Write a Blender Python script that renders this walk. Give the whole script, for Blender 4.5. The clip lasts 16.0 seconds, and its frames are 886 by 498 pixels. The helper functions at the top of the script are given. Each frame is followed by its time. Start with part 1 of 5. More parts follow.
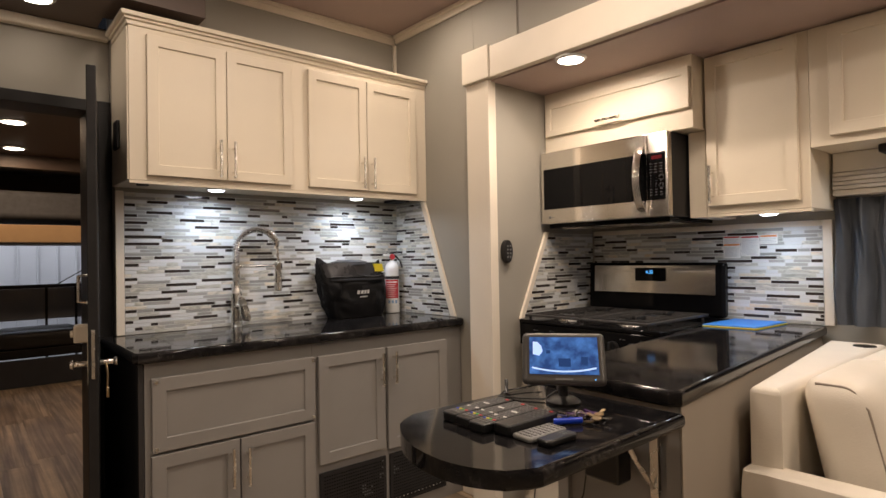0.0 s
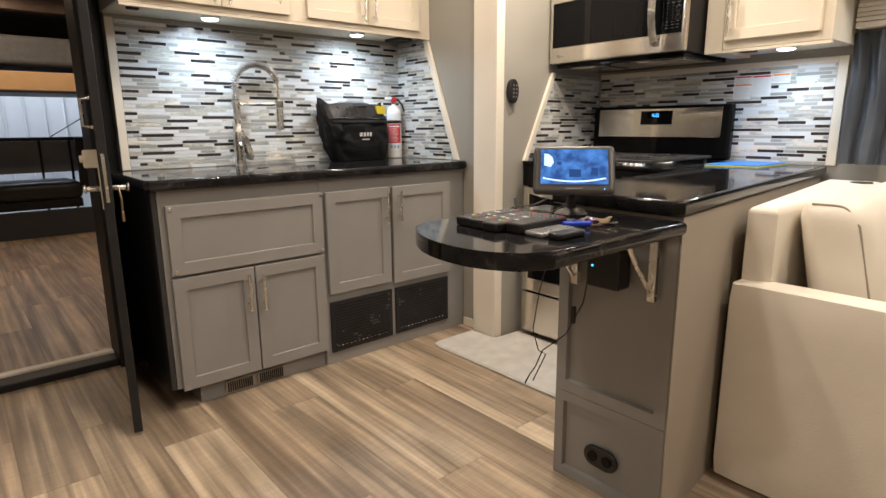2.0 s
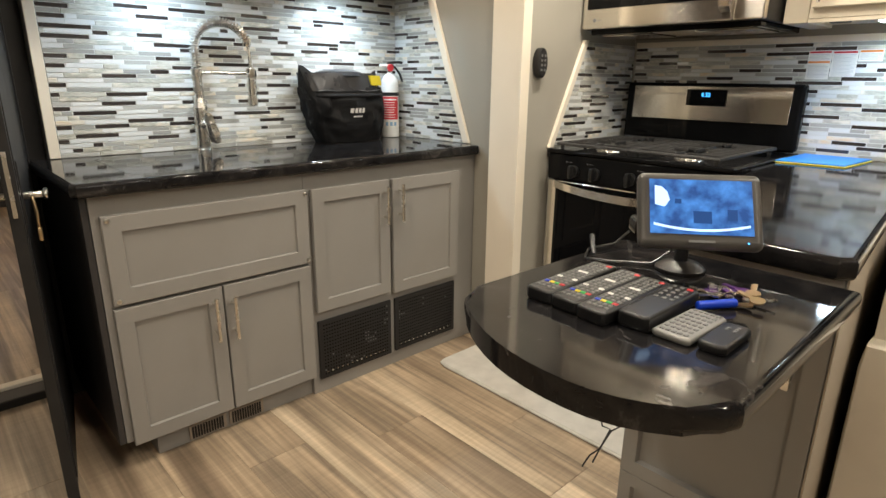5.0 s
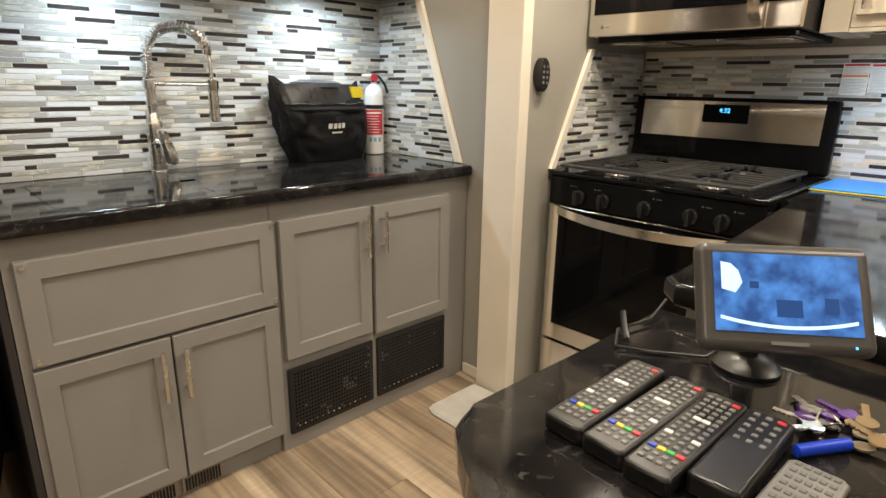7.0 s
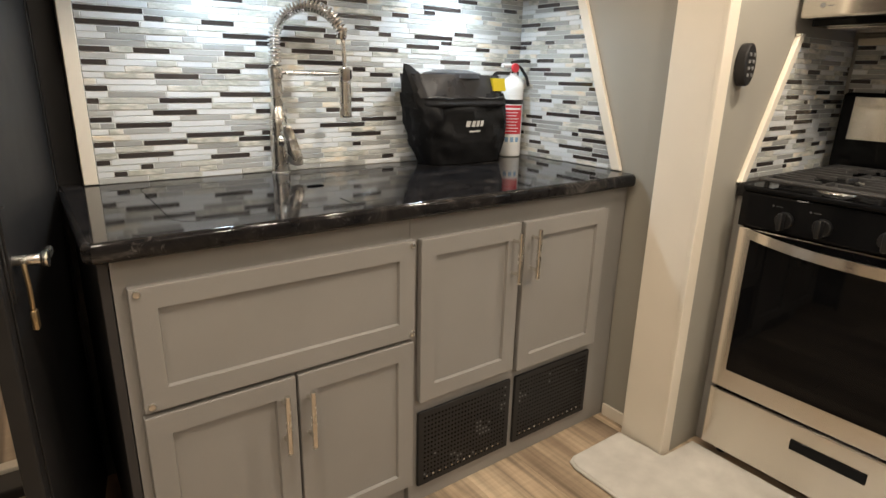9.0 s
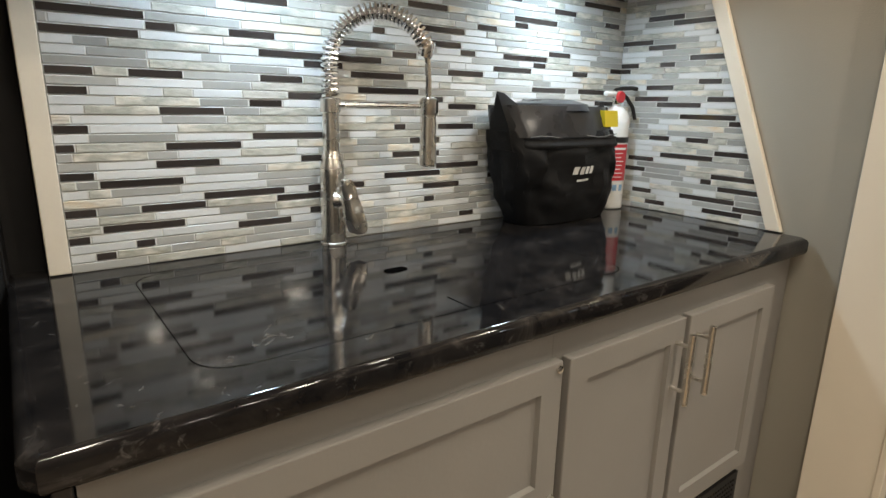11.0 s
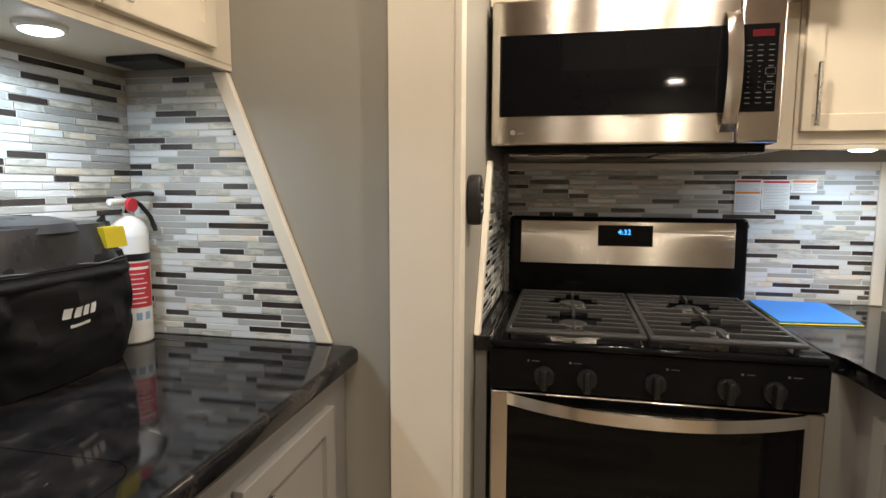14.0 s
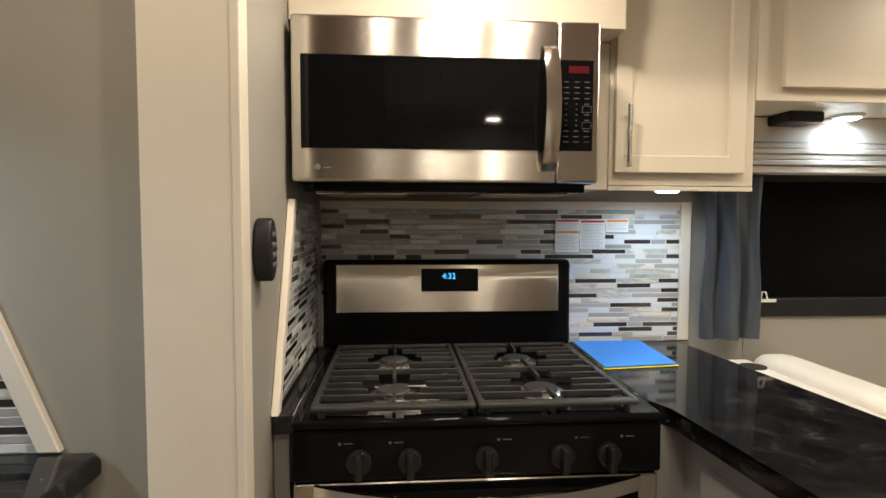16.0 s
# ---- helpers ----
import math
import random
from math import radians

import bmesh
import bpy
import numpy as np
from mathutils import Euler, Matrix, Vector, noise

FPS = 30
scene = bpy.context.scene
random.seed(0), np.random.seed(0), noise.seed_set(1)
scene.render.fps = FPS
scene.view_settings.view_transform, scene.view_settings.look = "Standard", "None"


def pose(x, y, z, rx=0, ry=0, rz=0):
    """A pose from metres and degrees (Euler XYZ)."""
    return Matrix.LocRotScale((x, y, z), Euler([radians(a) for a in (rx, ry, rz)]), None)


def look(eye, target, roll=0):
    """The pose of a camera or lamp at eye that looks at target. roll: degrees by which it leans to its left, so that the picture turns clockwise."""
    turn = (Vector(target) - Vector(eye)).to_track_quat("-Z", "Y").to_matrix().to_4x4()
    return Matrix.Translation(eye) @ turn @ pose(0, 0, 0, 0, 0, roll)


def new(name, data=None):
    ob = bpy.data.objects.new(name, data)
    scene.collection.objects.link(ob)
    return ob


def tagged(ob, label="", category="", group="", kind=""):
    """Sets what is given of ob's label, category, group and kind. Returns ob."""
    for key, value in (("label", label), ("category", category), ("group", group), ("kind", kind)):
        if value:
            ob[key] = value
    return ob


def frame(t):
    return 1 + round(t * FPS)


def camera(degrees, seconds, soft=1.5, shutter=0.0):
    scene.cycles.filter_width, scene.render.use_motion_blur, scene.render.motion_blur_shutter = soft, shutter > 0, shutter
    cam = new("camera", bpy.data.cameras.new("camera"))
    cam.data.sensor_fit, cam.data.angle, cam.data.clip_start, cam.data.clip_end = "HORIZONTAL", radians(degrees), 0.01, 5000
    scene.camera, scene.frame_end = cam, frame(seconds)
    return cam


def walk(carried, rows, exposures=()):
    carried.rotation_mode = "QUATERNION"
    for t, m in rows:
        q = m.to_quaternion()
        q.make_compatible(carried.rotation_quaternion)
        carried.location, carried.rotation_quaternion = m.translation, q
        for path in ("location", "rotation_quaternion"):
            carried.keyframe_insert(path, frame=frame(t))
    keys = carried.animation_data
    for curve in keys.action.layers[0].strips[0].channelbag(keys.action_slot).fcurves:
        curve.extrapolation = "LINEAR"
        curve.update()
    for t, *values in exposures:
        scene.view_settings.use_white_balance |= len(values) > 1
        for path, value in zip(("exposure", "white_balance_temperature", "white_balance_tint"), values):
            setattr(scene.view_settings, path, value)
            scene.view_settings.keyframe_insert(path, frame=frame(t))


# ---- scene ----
from mathutils import bvhtree
cam = camera(75.5, 16.0)
PATH = [
    (0, (-2.03, -2.822, 1.23), (-0.736, -1.297, 1.258), -1.0),
    (0.5, (-2.056, -2.827, 1.19), (-0.758, -1.31, 1.062), -0.8),
    (1, (-2.061, -2.813, 1.151), (-0.767, -1.305, 0.923), -0.7),
    (1.5, (-2.087, -2.82, 1.114), (-0.796, -1.329, 0.779), -0.6),
    (2, (-2.087, -2.817, 1.093), (-0.813, -1.335, 0.671), -0.5),
    (2.5, (-2.084, -2.806, 1.07), (-0.825, -1.333, 0.576), -0.3),
    (3, (-2.042, -2.72, 1.075), (-0.798, -1.254, 0.525), -0.1),
    (3.5, (-1.987, -2.591, 1.104), (-0.745, -1.132, 0.532), 0.2),
    (4, (-1.948, -2.478, 1.128), (-0.694, -1.029, 0.557), 0.3),
    (4.5, (-1.91, -2.403, 1.149), (-0.621, -0.983, 0.579), 0.4),
    (5, (-1.859, -2.349, 1.185), (-0.549, -0.948, 0.617), 0.6),
    (5.2, (-1.822, -2.321, 1.199), (-0.516, -0.918, 0.626), 0.4),
    (7.5, (-1.649, -2.095, 1.218), (-0.313, -0.712, 0.665), 1.0),
    (8, (-1.652, -2.017, 1.196), (-0.394, -0.565, 0.643), 1.0),
    (8.5, (-1.654, -1.876, 1.199), (-0.493, -0.351, 0.625), 1.4),
    (8.7, (-1.642, -1.818, 1.205), (-0.509, -0.276, 0.622), 1.4),
    (10.8, (-1.539, -1.195, 1.21), (-0.377, 0.346, 0.685), 1.2),
    (11, (-1.534, -1.145, 1.209), (-0.364, 0.4, 0.715), 1.2),
    (11.5, (-1.538, -1.014, 1.238), (-0.327, 0.527, 0.841), 1.4),
    (12, (-1.531, -0.931, 1.252), (-0.214, 0.54, 0.936), 1.2),
    (12.5, (-1.509, -0.923, 1.254), (0.016, 0.342, 0.98), 0.7),
    (13, (-1.45, -0.971, 1.257), (0.262, 0.03, 1.002), 0.4),
    (13.5, (-1.35, -1.03, 1.274), (0.513, -0.34, 1.037), 0.1),
    (14, (-1.247, -1.068, 1.287), (0.697, -0.654, 1.062), 0.2),
    (14.5, (-1.151, -1.11, 1.291), (0.817, -0.813, 1.093), 0.2),
    (15, (-1.111, -1.134, 1.289), (0.871, -0.913, 1.134), 0.2),
    (15.5, (-1.061, -1.129, 1.296), (0.933, -1.117, 1.152), 0.2),
    (16, (-1.008, -1.104, 1.314), (0.982, -1.264, 1.198), 0.2),
]
EXPOSURES = [(0, -0.33, 6500, 18), (1, 0.0, 6250, 14), (2, 0.31, 6050, 12), (3.5, 0.44, 5950, 9), (5, 0.40, 6050, 6), (7.5, 0.33, 6350, 9), (8.5, 0.32, 6300, 10), (11, 0.02, 6180, 7), (12, -0.28, 6350, 7), (13, -0.16, 6400, 9), (14, 0.0, 6250, 10), (16, -0.18, 6200, 9)]
walk(cam, [(t, look(eye, target, roll)) for t, eye, target, roll in PATH], EXPOSURES)


# ---- light ----
world = bpy.data.worlds.new("world")
scene.world = world
world.use_nodes = True
world.node_tree.nodes["Background"].inputs[0].default_value = (0.5, 0.55, 0.65, 1)
world.node_tree.nodes["Background"].inputs[1].default_value = 0.02
WARM = (1.0, 0.85, 0.66)
COOL = (0.74, 0.89, 1.0)
ROOM_W, SLIDE_W, PUCK_W, GARAGE_W = 11.5, 9.0, 2.25, 5.6


def disc_lamp(x, y, z, radius, watts, colour, spread=180):
    data = bpy.data.lights.new("disc_lamp", "AREA")
    data.shape, data.size, data.energy, data.color = "DISK", radius * 2, watts, colour
    data.spread = radians(spread)
    ob = new("disc_lamp", data)
    ob.matrix_world = pose(x, y, z)
    return ob


ROOM_LAMPS = [(-1.50, -1.31), (-0.62, -1.61), (-0.62, -2.9), (-0.75, -3.9), (-2.93, -1.87), (-2.93, -3.6)]
FAUCET_TURN = -36
CEIL, LOW_CEIL, SLIDE_CEIL, GARAGE_CEIL = 2.568, 2.26, 2.086, 2.2
SINK_PUCKS = [(-1.130, -0.172), (-0.385, -0.168)]
RANGE_PUCK = (0.58, -1.875, 1.376)
WINDOW_PUCK = (0.66, -2.48, 1.62)

# ---- materials ----


def mat(name, col, rough=0.5, metal=0.0, var=0.08, scale=6.0, bump=0.03, bscale=150.0, spec=0.5, coat=0.0,
        stretch=(1, 1, 1), aniso=0.0, emit=None, power=0.0, rvar=0.06):
    m = bpy.data.materials.new(name)
    m.use_nodes = True
    nt = m.node_tree
    b = nt.nodes["Principled BSDF"]
    tc = nt.nodes.new("ShaderNodeTexCoord")
    mp = nt.nodes.new("ShaderNodeMapping")
    mp.inputs["Scale"].default_value = stretch
    nt.links.new(tc.outputs["Object"], mp.inputs[0])
    n1 = nt.nodes.new("ShaderNodeTexNoise")
    n1.inputs["Scale"].default_value, n1.inputs["Detail"].default_value = scale, 5
    n2 = nt.nodes.new("ShaderNodeTexNoise")
    n2.inputs["Scale"].default_value, n2.inputs["Detail"].default_value = bscale, 3
    for n in (n1, n2):
        nt.links.new(mp.outputs[0], n.inputs["Vector"])
    ramp = nt.nodes.new("ShaderNodeValToRGB")
    ramp.color_ramp.elements[0].position, ramp.color_ramp.elements[1].position = 0.3, 0.7
    ramp.color_ramp.elements[0].color = (*[c * (1 - var) for c in col], 1)
    ramp.color_ramp.elements[1].color = (*[min(1, c * (1 + var)) for c in col], 1)
    nt.links.new(n1.outputs["Fac"], ramp.inputs[0])
    nt.links.new(ramp.outputs[0], b.inputs["Base Color"])
    rr = nt.nodes.new("ShaderNodeMapRange")
    rr.inputs["To Min"].default_value, rr.inputs["To Max"].default_value = max(0.02, rough - rvar), min(1, rough + rvar)
    nt.links.new(n1.outputs["Fac"], rr.inputs["Value"])
    nt.links.new(rr.outputs[0], b.inputs["Roughness"])
    b.inputs["Metallic"].default_value = metal
    b.inputs["Specular IOR Level"].default_value = spec
    b.inputs["Coat Weight"].default_value = coat
    b.inputs["Coat Roughness"].default_value = 0.06
    if aniso:
        b.inputs["Anisotropic"].default_value = aniso
        tg = nt.nodes.new("ShaderNodeTangent")
        tg.direction_type, tg.axis = "RADIAL", "Z"
        b.inputs["Anisotropic Rotation"].default_value = 0.25
        nt.links.new(tg.outputs[0], b.inputs["Tangent"])
    if bump:
        bp = nt.nodes.new("ShaderNodeBump")
        bp.inputs["Strength"].default_value, bp.inputs["Distance"].default_value = bump, 0.004
        nt.links.new(n2.outputs["Fac"], bp.inputs["Height"])
        nt.links.new(bp.outputs[0], b.inputs["Normal"])
    if emit:
        b.inputs["Emission Color"].default_value = (*emit, 1)
        b.inputs["Emission Strength"].default_value = power
    return m


def pieces_random(nt):
    """One random number for a piece, whether it is an object or an island of a joined mesh."""
    oi, ge, ad, fr = (nt.nodes.new(k) for k in ("ShaderNodeObjectInfo", "ShaderNodeNewGeometry", "ShaderNodeMath", "ShaderNodeMath"))
    fr.operation = "FRACT"
    nt.links.new(oi.outputs["Random"], ad.inputs[0])
    nt.links.new(ge.outputs["Random Per Island"], ad.inputs[1])
    nt.links.new(ad.outputs[0], fr.inputs[0])
    return fr.outputs[0]


def piece_mat(name, stops, rough, bump, scale, stretch=(1, 1, 1), coat=0.0, spec=0.5, mixing=0.5, bscale=90.0, own=1.0):
    """Colours by a ramp that a random number of each piece and a noise choose together."""
    m = bpy.data.materials.new(name)
    m.use_nodes = True
    nt = m.node_tree
    b = nt.nodes["Principled BSDF"]
    rnd = pieces_random(nt)
    tc, mp, sc = nt.nodes.new("ShaderNodeTexCoord"), nt.nodes.new("ShaderNodeMapping"), nt.nodes.new("ShaderNodeVectorMath")
    sc.operation = "ADD"
    cb = nt.nodes.new("ShaderNodeCombineXYZ")
    far = nt.nodes.new("ShaderNodeMath")
    far.operation, far.inputs[1].default_value = "MULTIPLY", 37.0
    nt.links.new(rnd, far.inputs[0])
    for k in range(3):
        nt.links.new(far.outputs[0], cb.inputs[k])
    nt.links.new(tc.outputs["Object"], sc.inputs[0])
    nt.links.new(cb.outputs[0], sc.inputs[1])
    nt.links.new(sc.outputs[0], mp.inputs[0])
    mp.inputs["Scale"].default_value = stretch
    n1, n2 = nt.nodes.new("ShaderNodeTexNoise"), nt.nodes.new("ShaderNodeTexNoise")
    n1.inputs["Scale"].default_value, n1.inputs["Detail"].default_value, n1.inputs["Distortion"].default_value = scale, 8, 0.12
    n2.inputs["Scale"].default_value, n2.inputs["Detail"].default_value = bscale, 4
    nt.links.new(mp.outputs[0], n1.inputs["Vector"])
    nt.links.new(mp.outputs[0], n2.inputs["Vector"])
    mx = nt.nodes.new("ShaderNodeMath")
    mx.operation = "MULTIPLY_ADD"
    mx.inputs[1].default_value = mixing
    half = nt.nodes.new("ShaderNodeMath")
    half.operation, half.inputs[1].default_value = "MULTIPLY", (1 - mixing) * own
    nt.links.new(n1.outputs["Fac"], mx.inputs[0])
    nt.links.new(rnd, half.inputs[0])
    nt.links.new(half.outputs[0], mx.inputs[2])
    ramp = nt.nodes.new("ShaderNodeValToRGB")
    els = ramp.color_ramp.elements
    while len(els) < len(stops):
        els.new(0.5)
    for e, (p, c) in zip(els, stops):
        e.position, e.color = p, (*c, 1)
    nt.links.new(mx.outputs[0], ramp.inputs[0])
    nt.links.new(ramp.outputs[0], b.inputs["Base Color"])
    rr = nt.nodes.new("ShaderNodeMapRange")
    rr.inputs["To Min"].default_value, rr.inputs["To Max"].default_value = max(0.03, rough - 0.08), rough + 0.08
    nt.links.new(n1.outputs["Fac"], rr.inputs["Value"])
    nt.links.new(rr.outputs[0], b.inputs["Roughness"])
    b.inputs["Coat Weight"].default_value, b.inputs["Coat Roughness"].default_value = coat, 0.05
    b.inputs["Specular IOR Level"].default_value = spec
    if bump:
        bp = nt.nodes.new("ShaderNodeBump")
        bp.inputs["Strength"].default_value, bp.inputs["Distance"].default_value = bump, 0.003
        nt.links.new(n2.outputs["Fac"], bp.inputs["Height"])
        nt.links.new(bp.outputs[0], b.inputs["Normal"])
    return m


M_WALL = mat("grey_wallpaper", (0.325, 0.306, 0.264), 0.6, var=0.04, scale=3, bump=0.12, bscale=260)
M_CREAM = mat("cream_paint", (0.74, 0.66, 0.53), 0.38, var=0.03, scale=4, bump=0.05, bscale=120)
M_TRIM = mat("cream_trim", (0.78, 0.71, 0.60), 0.4, var=0.03, scale=5, bump=0.04, bscale=120)
M_GREY = mat("grey_cabinet_paint", (0.25, 0.238, 0.225), 0.42, var=0.05, scale=4, bump=0.06, bscale=140)
M_BEIGE = mat("beige_panel", (0.35, 0.305, 0.245), 0.5, var=0.05, scale=3, bump=0.08, bscale=200)
M_CEIL = mat("brown_ceiling_panel", (0.42, 0.325, 0.29), 0.6, var=0.06, scale=3, bump=0.08, bscale=200)
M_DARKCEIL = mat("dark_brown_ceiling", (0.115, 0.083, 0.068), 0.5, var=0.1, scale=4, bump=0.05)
M_CHARCOAL = mat("charcoal_laminate", (0.034, 0.032, 0.033), 0.45, var=0.15, scale=8, bump=0.06, bscale=240)
M_BLACK = mat("black_enamel", (0.006, 0.006, 0.0065), 0.05, var=0.2, scale=8, bump=0.0, spec=0.10, rvar=0.02)
M_BLACKSAT = mat("black_satin", (0.016, 0.0152, 0.0155), 0.5, spec=0.3, var=0.2, scale=12, bump=0.05, bscale=300)
M_IRON = mat("grey_cast_iron", (0.030, 0.029, 0.029), 0.42, var=0.15, scale=30, bump=0.25, bscale=500)
M_STEEL = mat("brushed_steel", (0.76, 0.71, 0.64), 0.21, metal=1, var=0.04, scale=5, bump=0.0, stretch=(1, 1, 40), aniso=1.0, rvar=0.04)
M_NICKEL = mat("brushed_nickel", (0.78, 0.75, 0.70), 0.27, metal=1, var=0.04, scale=20, bump=0.02, bscale=200)
M_CHROME = mat("polished_chrome", (0.86, 0.85, 0.83), 0.16, metal=1, var=0.03, scale=20, bump=0.0, rvar=0.03)
M_BRASS = mat("dull_brass", (0.55, 0.42, 0.25), 0.35, metal=1, var=0.1, scale=30, bump=0.02)
M_GLASSBLK = mat("black_glass", (0.004, 0.004, 0.0045), 0.04, var=0.1, scale=4, bump=0.0, spec=0.16, rvar=0.02)
M_LEATHER = mat("cream_leather", (0.74, 0.68, 0.58), 0.42, var=0.04, scale=7, bump=0.18, bscale=220)
M_DARKLEATHER = mat("black_leather", (0.02, 0.02, 0.022), 0.38, var=0.2, scale=9, bump=0.15, bscale=160)
M_PIPING = mat("tan_piping", (0.30, 0.25, 0.20), 0.5, var=0.05)
M_RUG = mat("light_grey_pile", (0.57, 0.545, 0.50), 0.95, var=0.09, scale=14, bump=0.6, bscale=1100, spec=0.1)
M_FABRIC = mat("black_nylon", (0.008, 0.008, 0.009), 0.6, spec=0.22, var=0.25, scale=20, bump=0.25, bscale=700)
M_SHEER = mat("grey_window_foil", (0.026, 0.026, 0.029), 0.28, var=0.3, scale=12, bump=0.1, bscale=60)
M_CURTAIN = mat("slate_curtain", (0.13, 0.145, 0.17), 0.42, var=0.18, scale=14, bump=0.2, bscale=500, stretch=(1, 1, 0.35))
M_WHITE = mat("white_enamel", (0.80, 0.80, 0.79), 0.25, var=0.03, scale=8, bump=0.0)
M_RED = mat("red_label", (0.55, 0.03, 0.04), 0.4, var=0.06, scale=20, bump=0.0)
M_PAPER = mat("white_paper", (0.80, 0.79, 0.76), 0.6, var=0.03, scale=20, bump=0.02)
M_INK = mat("grey_print", (0.36, 0.37, 0.40), 0.6, var=0.05, bump=0.0)
M_ORANGE = mat("orange_print", (0.80, 0.25, 0.04), 0.5, var=0.05, bump=0.0)
M_YELLOW = mat("yellow_plastic", (0.72, 0.60, 0.03), 0.4, var=0.06, scale=14, bump=0.02)
M_BLUE = mat("blue_plastic_sheet", (0.03, 0.22, 0.72), 0.45, var=0.05, scale=8, bump=0.03)
M_PURPLE = mat("purple_metal", (0.12, 0.03, 0.25), 0.3, metal=0.6, var=0.1, bump=0.0)
M_COBALT = mat("cobalt_plastic", (0.01, 0.05, 0.55), 0.3, var=0.1, bump=0.0)
M_GREEN = mat("green_button", (0.05, 0.40, 0.08), 0.4, bump=0.0)
M_BUTTON = mat("grey_button", (0.16, 0.16, 0.16), 0.45, bump=0.0)
M_PLASTIC = mat("black_plastic", (0.009, 0.009, 0.0095), 0.32, var=0.15, scale=16, bump=0.06, bscale=500)
M_BEZEL = mat("grey_plastic", (0.07, 0.065, 0.06), 0.35, var=0.08, scale=16, bump=0.05, bscale=500)
M_SILVERREM = mat("silver_grey_plastic", (0.23, 0.225, 0.215), 0.35, metal=0.3, var=0.1, scale=20, bump=0.03)
M_RIB = mat("white_ribbed_metal", (0.74, 0.76, 0.78), 0.45, var=0.05, scale=2, bump=0.03)
M_TAN = mat("tan_board", (0.52, 0.35, 0.19), 0.5, var=0.08, scale=6, bump=0.05)
M_BED = mat("dark_grey_quilt", (0.10, 0.105, 0.115), 0.8, var=0.15, scale=20, bump=0.3, bscale=200)
M_BLIND = mat("cream_blind", (0.66, 0.61, 0.53), 0.6, var=0.04, scale=12, bump=0.1)
M_CREAMPLASTIC = mat("cream_plastic", (0.62, 0.55, 0.44), 0.4, var=0.05, scale=14, bump=0.03)
M_VENTBR = mat("bronze_vent", (0.16, 0.11, 0.07), 0.4, metal=0.6, var=0.1, bump=0.02)
M_GROUT = mat("light_grout", (0.66, 0.655, 0.64), 0.85, var=0.06, scale=30, bump=0.2, bscale=400)
M_KEYINK = mat("dim_key_print", (0.11, 0.11, 0.115), 0.5, bump=0.0)
M_HOLE = mat("dark_gap", (0.002, 0.002, 0.002), 1.0, spec=0.0, bump=0.0)
M_LENS = mat("lamp_lens_warm", (0.9, 0.9, 0.9), 0.4, bump=0.0, emit=(1.0, 0.88, 0.70), power=14)
M_LENSCOOL = mat("lamp_lens_cool", (0.9, 0.9, 0.9), 0.4, bump=0.0, emit=(0.90, 0.96, 1.0), power=14)
M_CLOCK = mat("blue_digits", (0.02, 0.1, 0.3), 0.4, bump=0.0, emit=(0.08, 0.45, 1.0), power=2.2)
M_REDLED = mat("red_digits", (0.05, 0.003, 0.004), 0.6, spec=0.1, bump=0.0, emit=(0.6, 0.02, 0.03), power=0.05)
M_SCREEN = mat("lit_screen", (0.01, 0.02, 0.05), 0.2, bump=0.0, emit=(0.05, 0.16, 0.42), power=1.0)
M_SCREENLT = mat("lit_screen_light", (0.2, 0.2, 0.25), 0.2, bump=0.0, emit=(0.45, 0.68, 1.0), power=1.3)
M_SCREENDK = mat("lit_screen_dark", (0.01, 0.02, 0.05), 0.2, bump=0.0, emit=(0.015, 0.05, 0.16), power=1.0)

# the lit picture varies over the screen
nt = M_SCREEN.node_tree
tc, nz, rp = nt.nodes.new("ShaderNodeTexCoord"), nt.nodes.new("ShaderNodeTexNoise"), nt.nodes.new("ShaderNodeValToRGB")
nz.inputs["Scale"].default_value, nz.inputs["Detail"].default_value = 40, 4
rp.color_ramp.elements[0].position, rp.color_ramp.elements[0].color = 0.35, (0.02, 0.06, 0.20, 1)
rp.color_ramp.elements[1].position, rp.color_ramp.elements[1].color = 0.7, (0.08, 0.24, 0.60, 1)
nt.links.new(tc.outputs["Object"], nz.inputs["Vector"])
nt.links.new(nz.outputs["Fac"], rp.inputs[0])
nt.links.new(rp.outputs[0], nt.nodes["Principled BSDF"].inputs["Emission Color"])

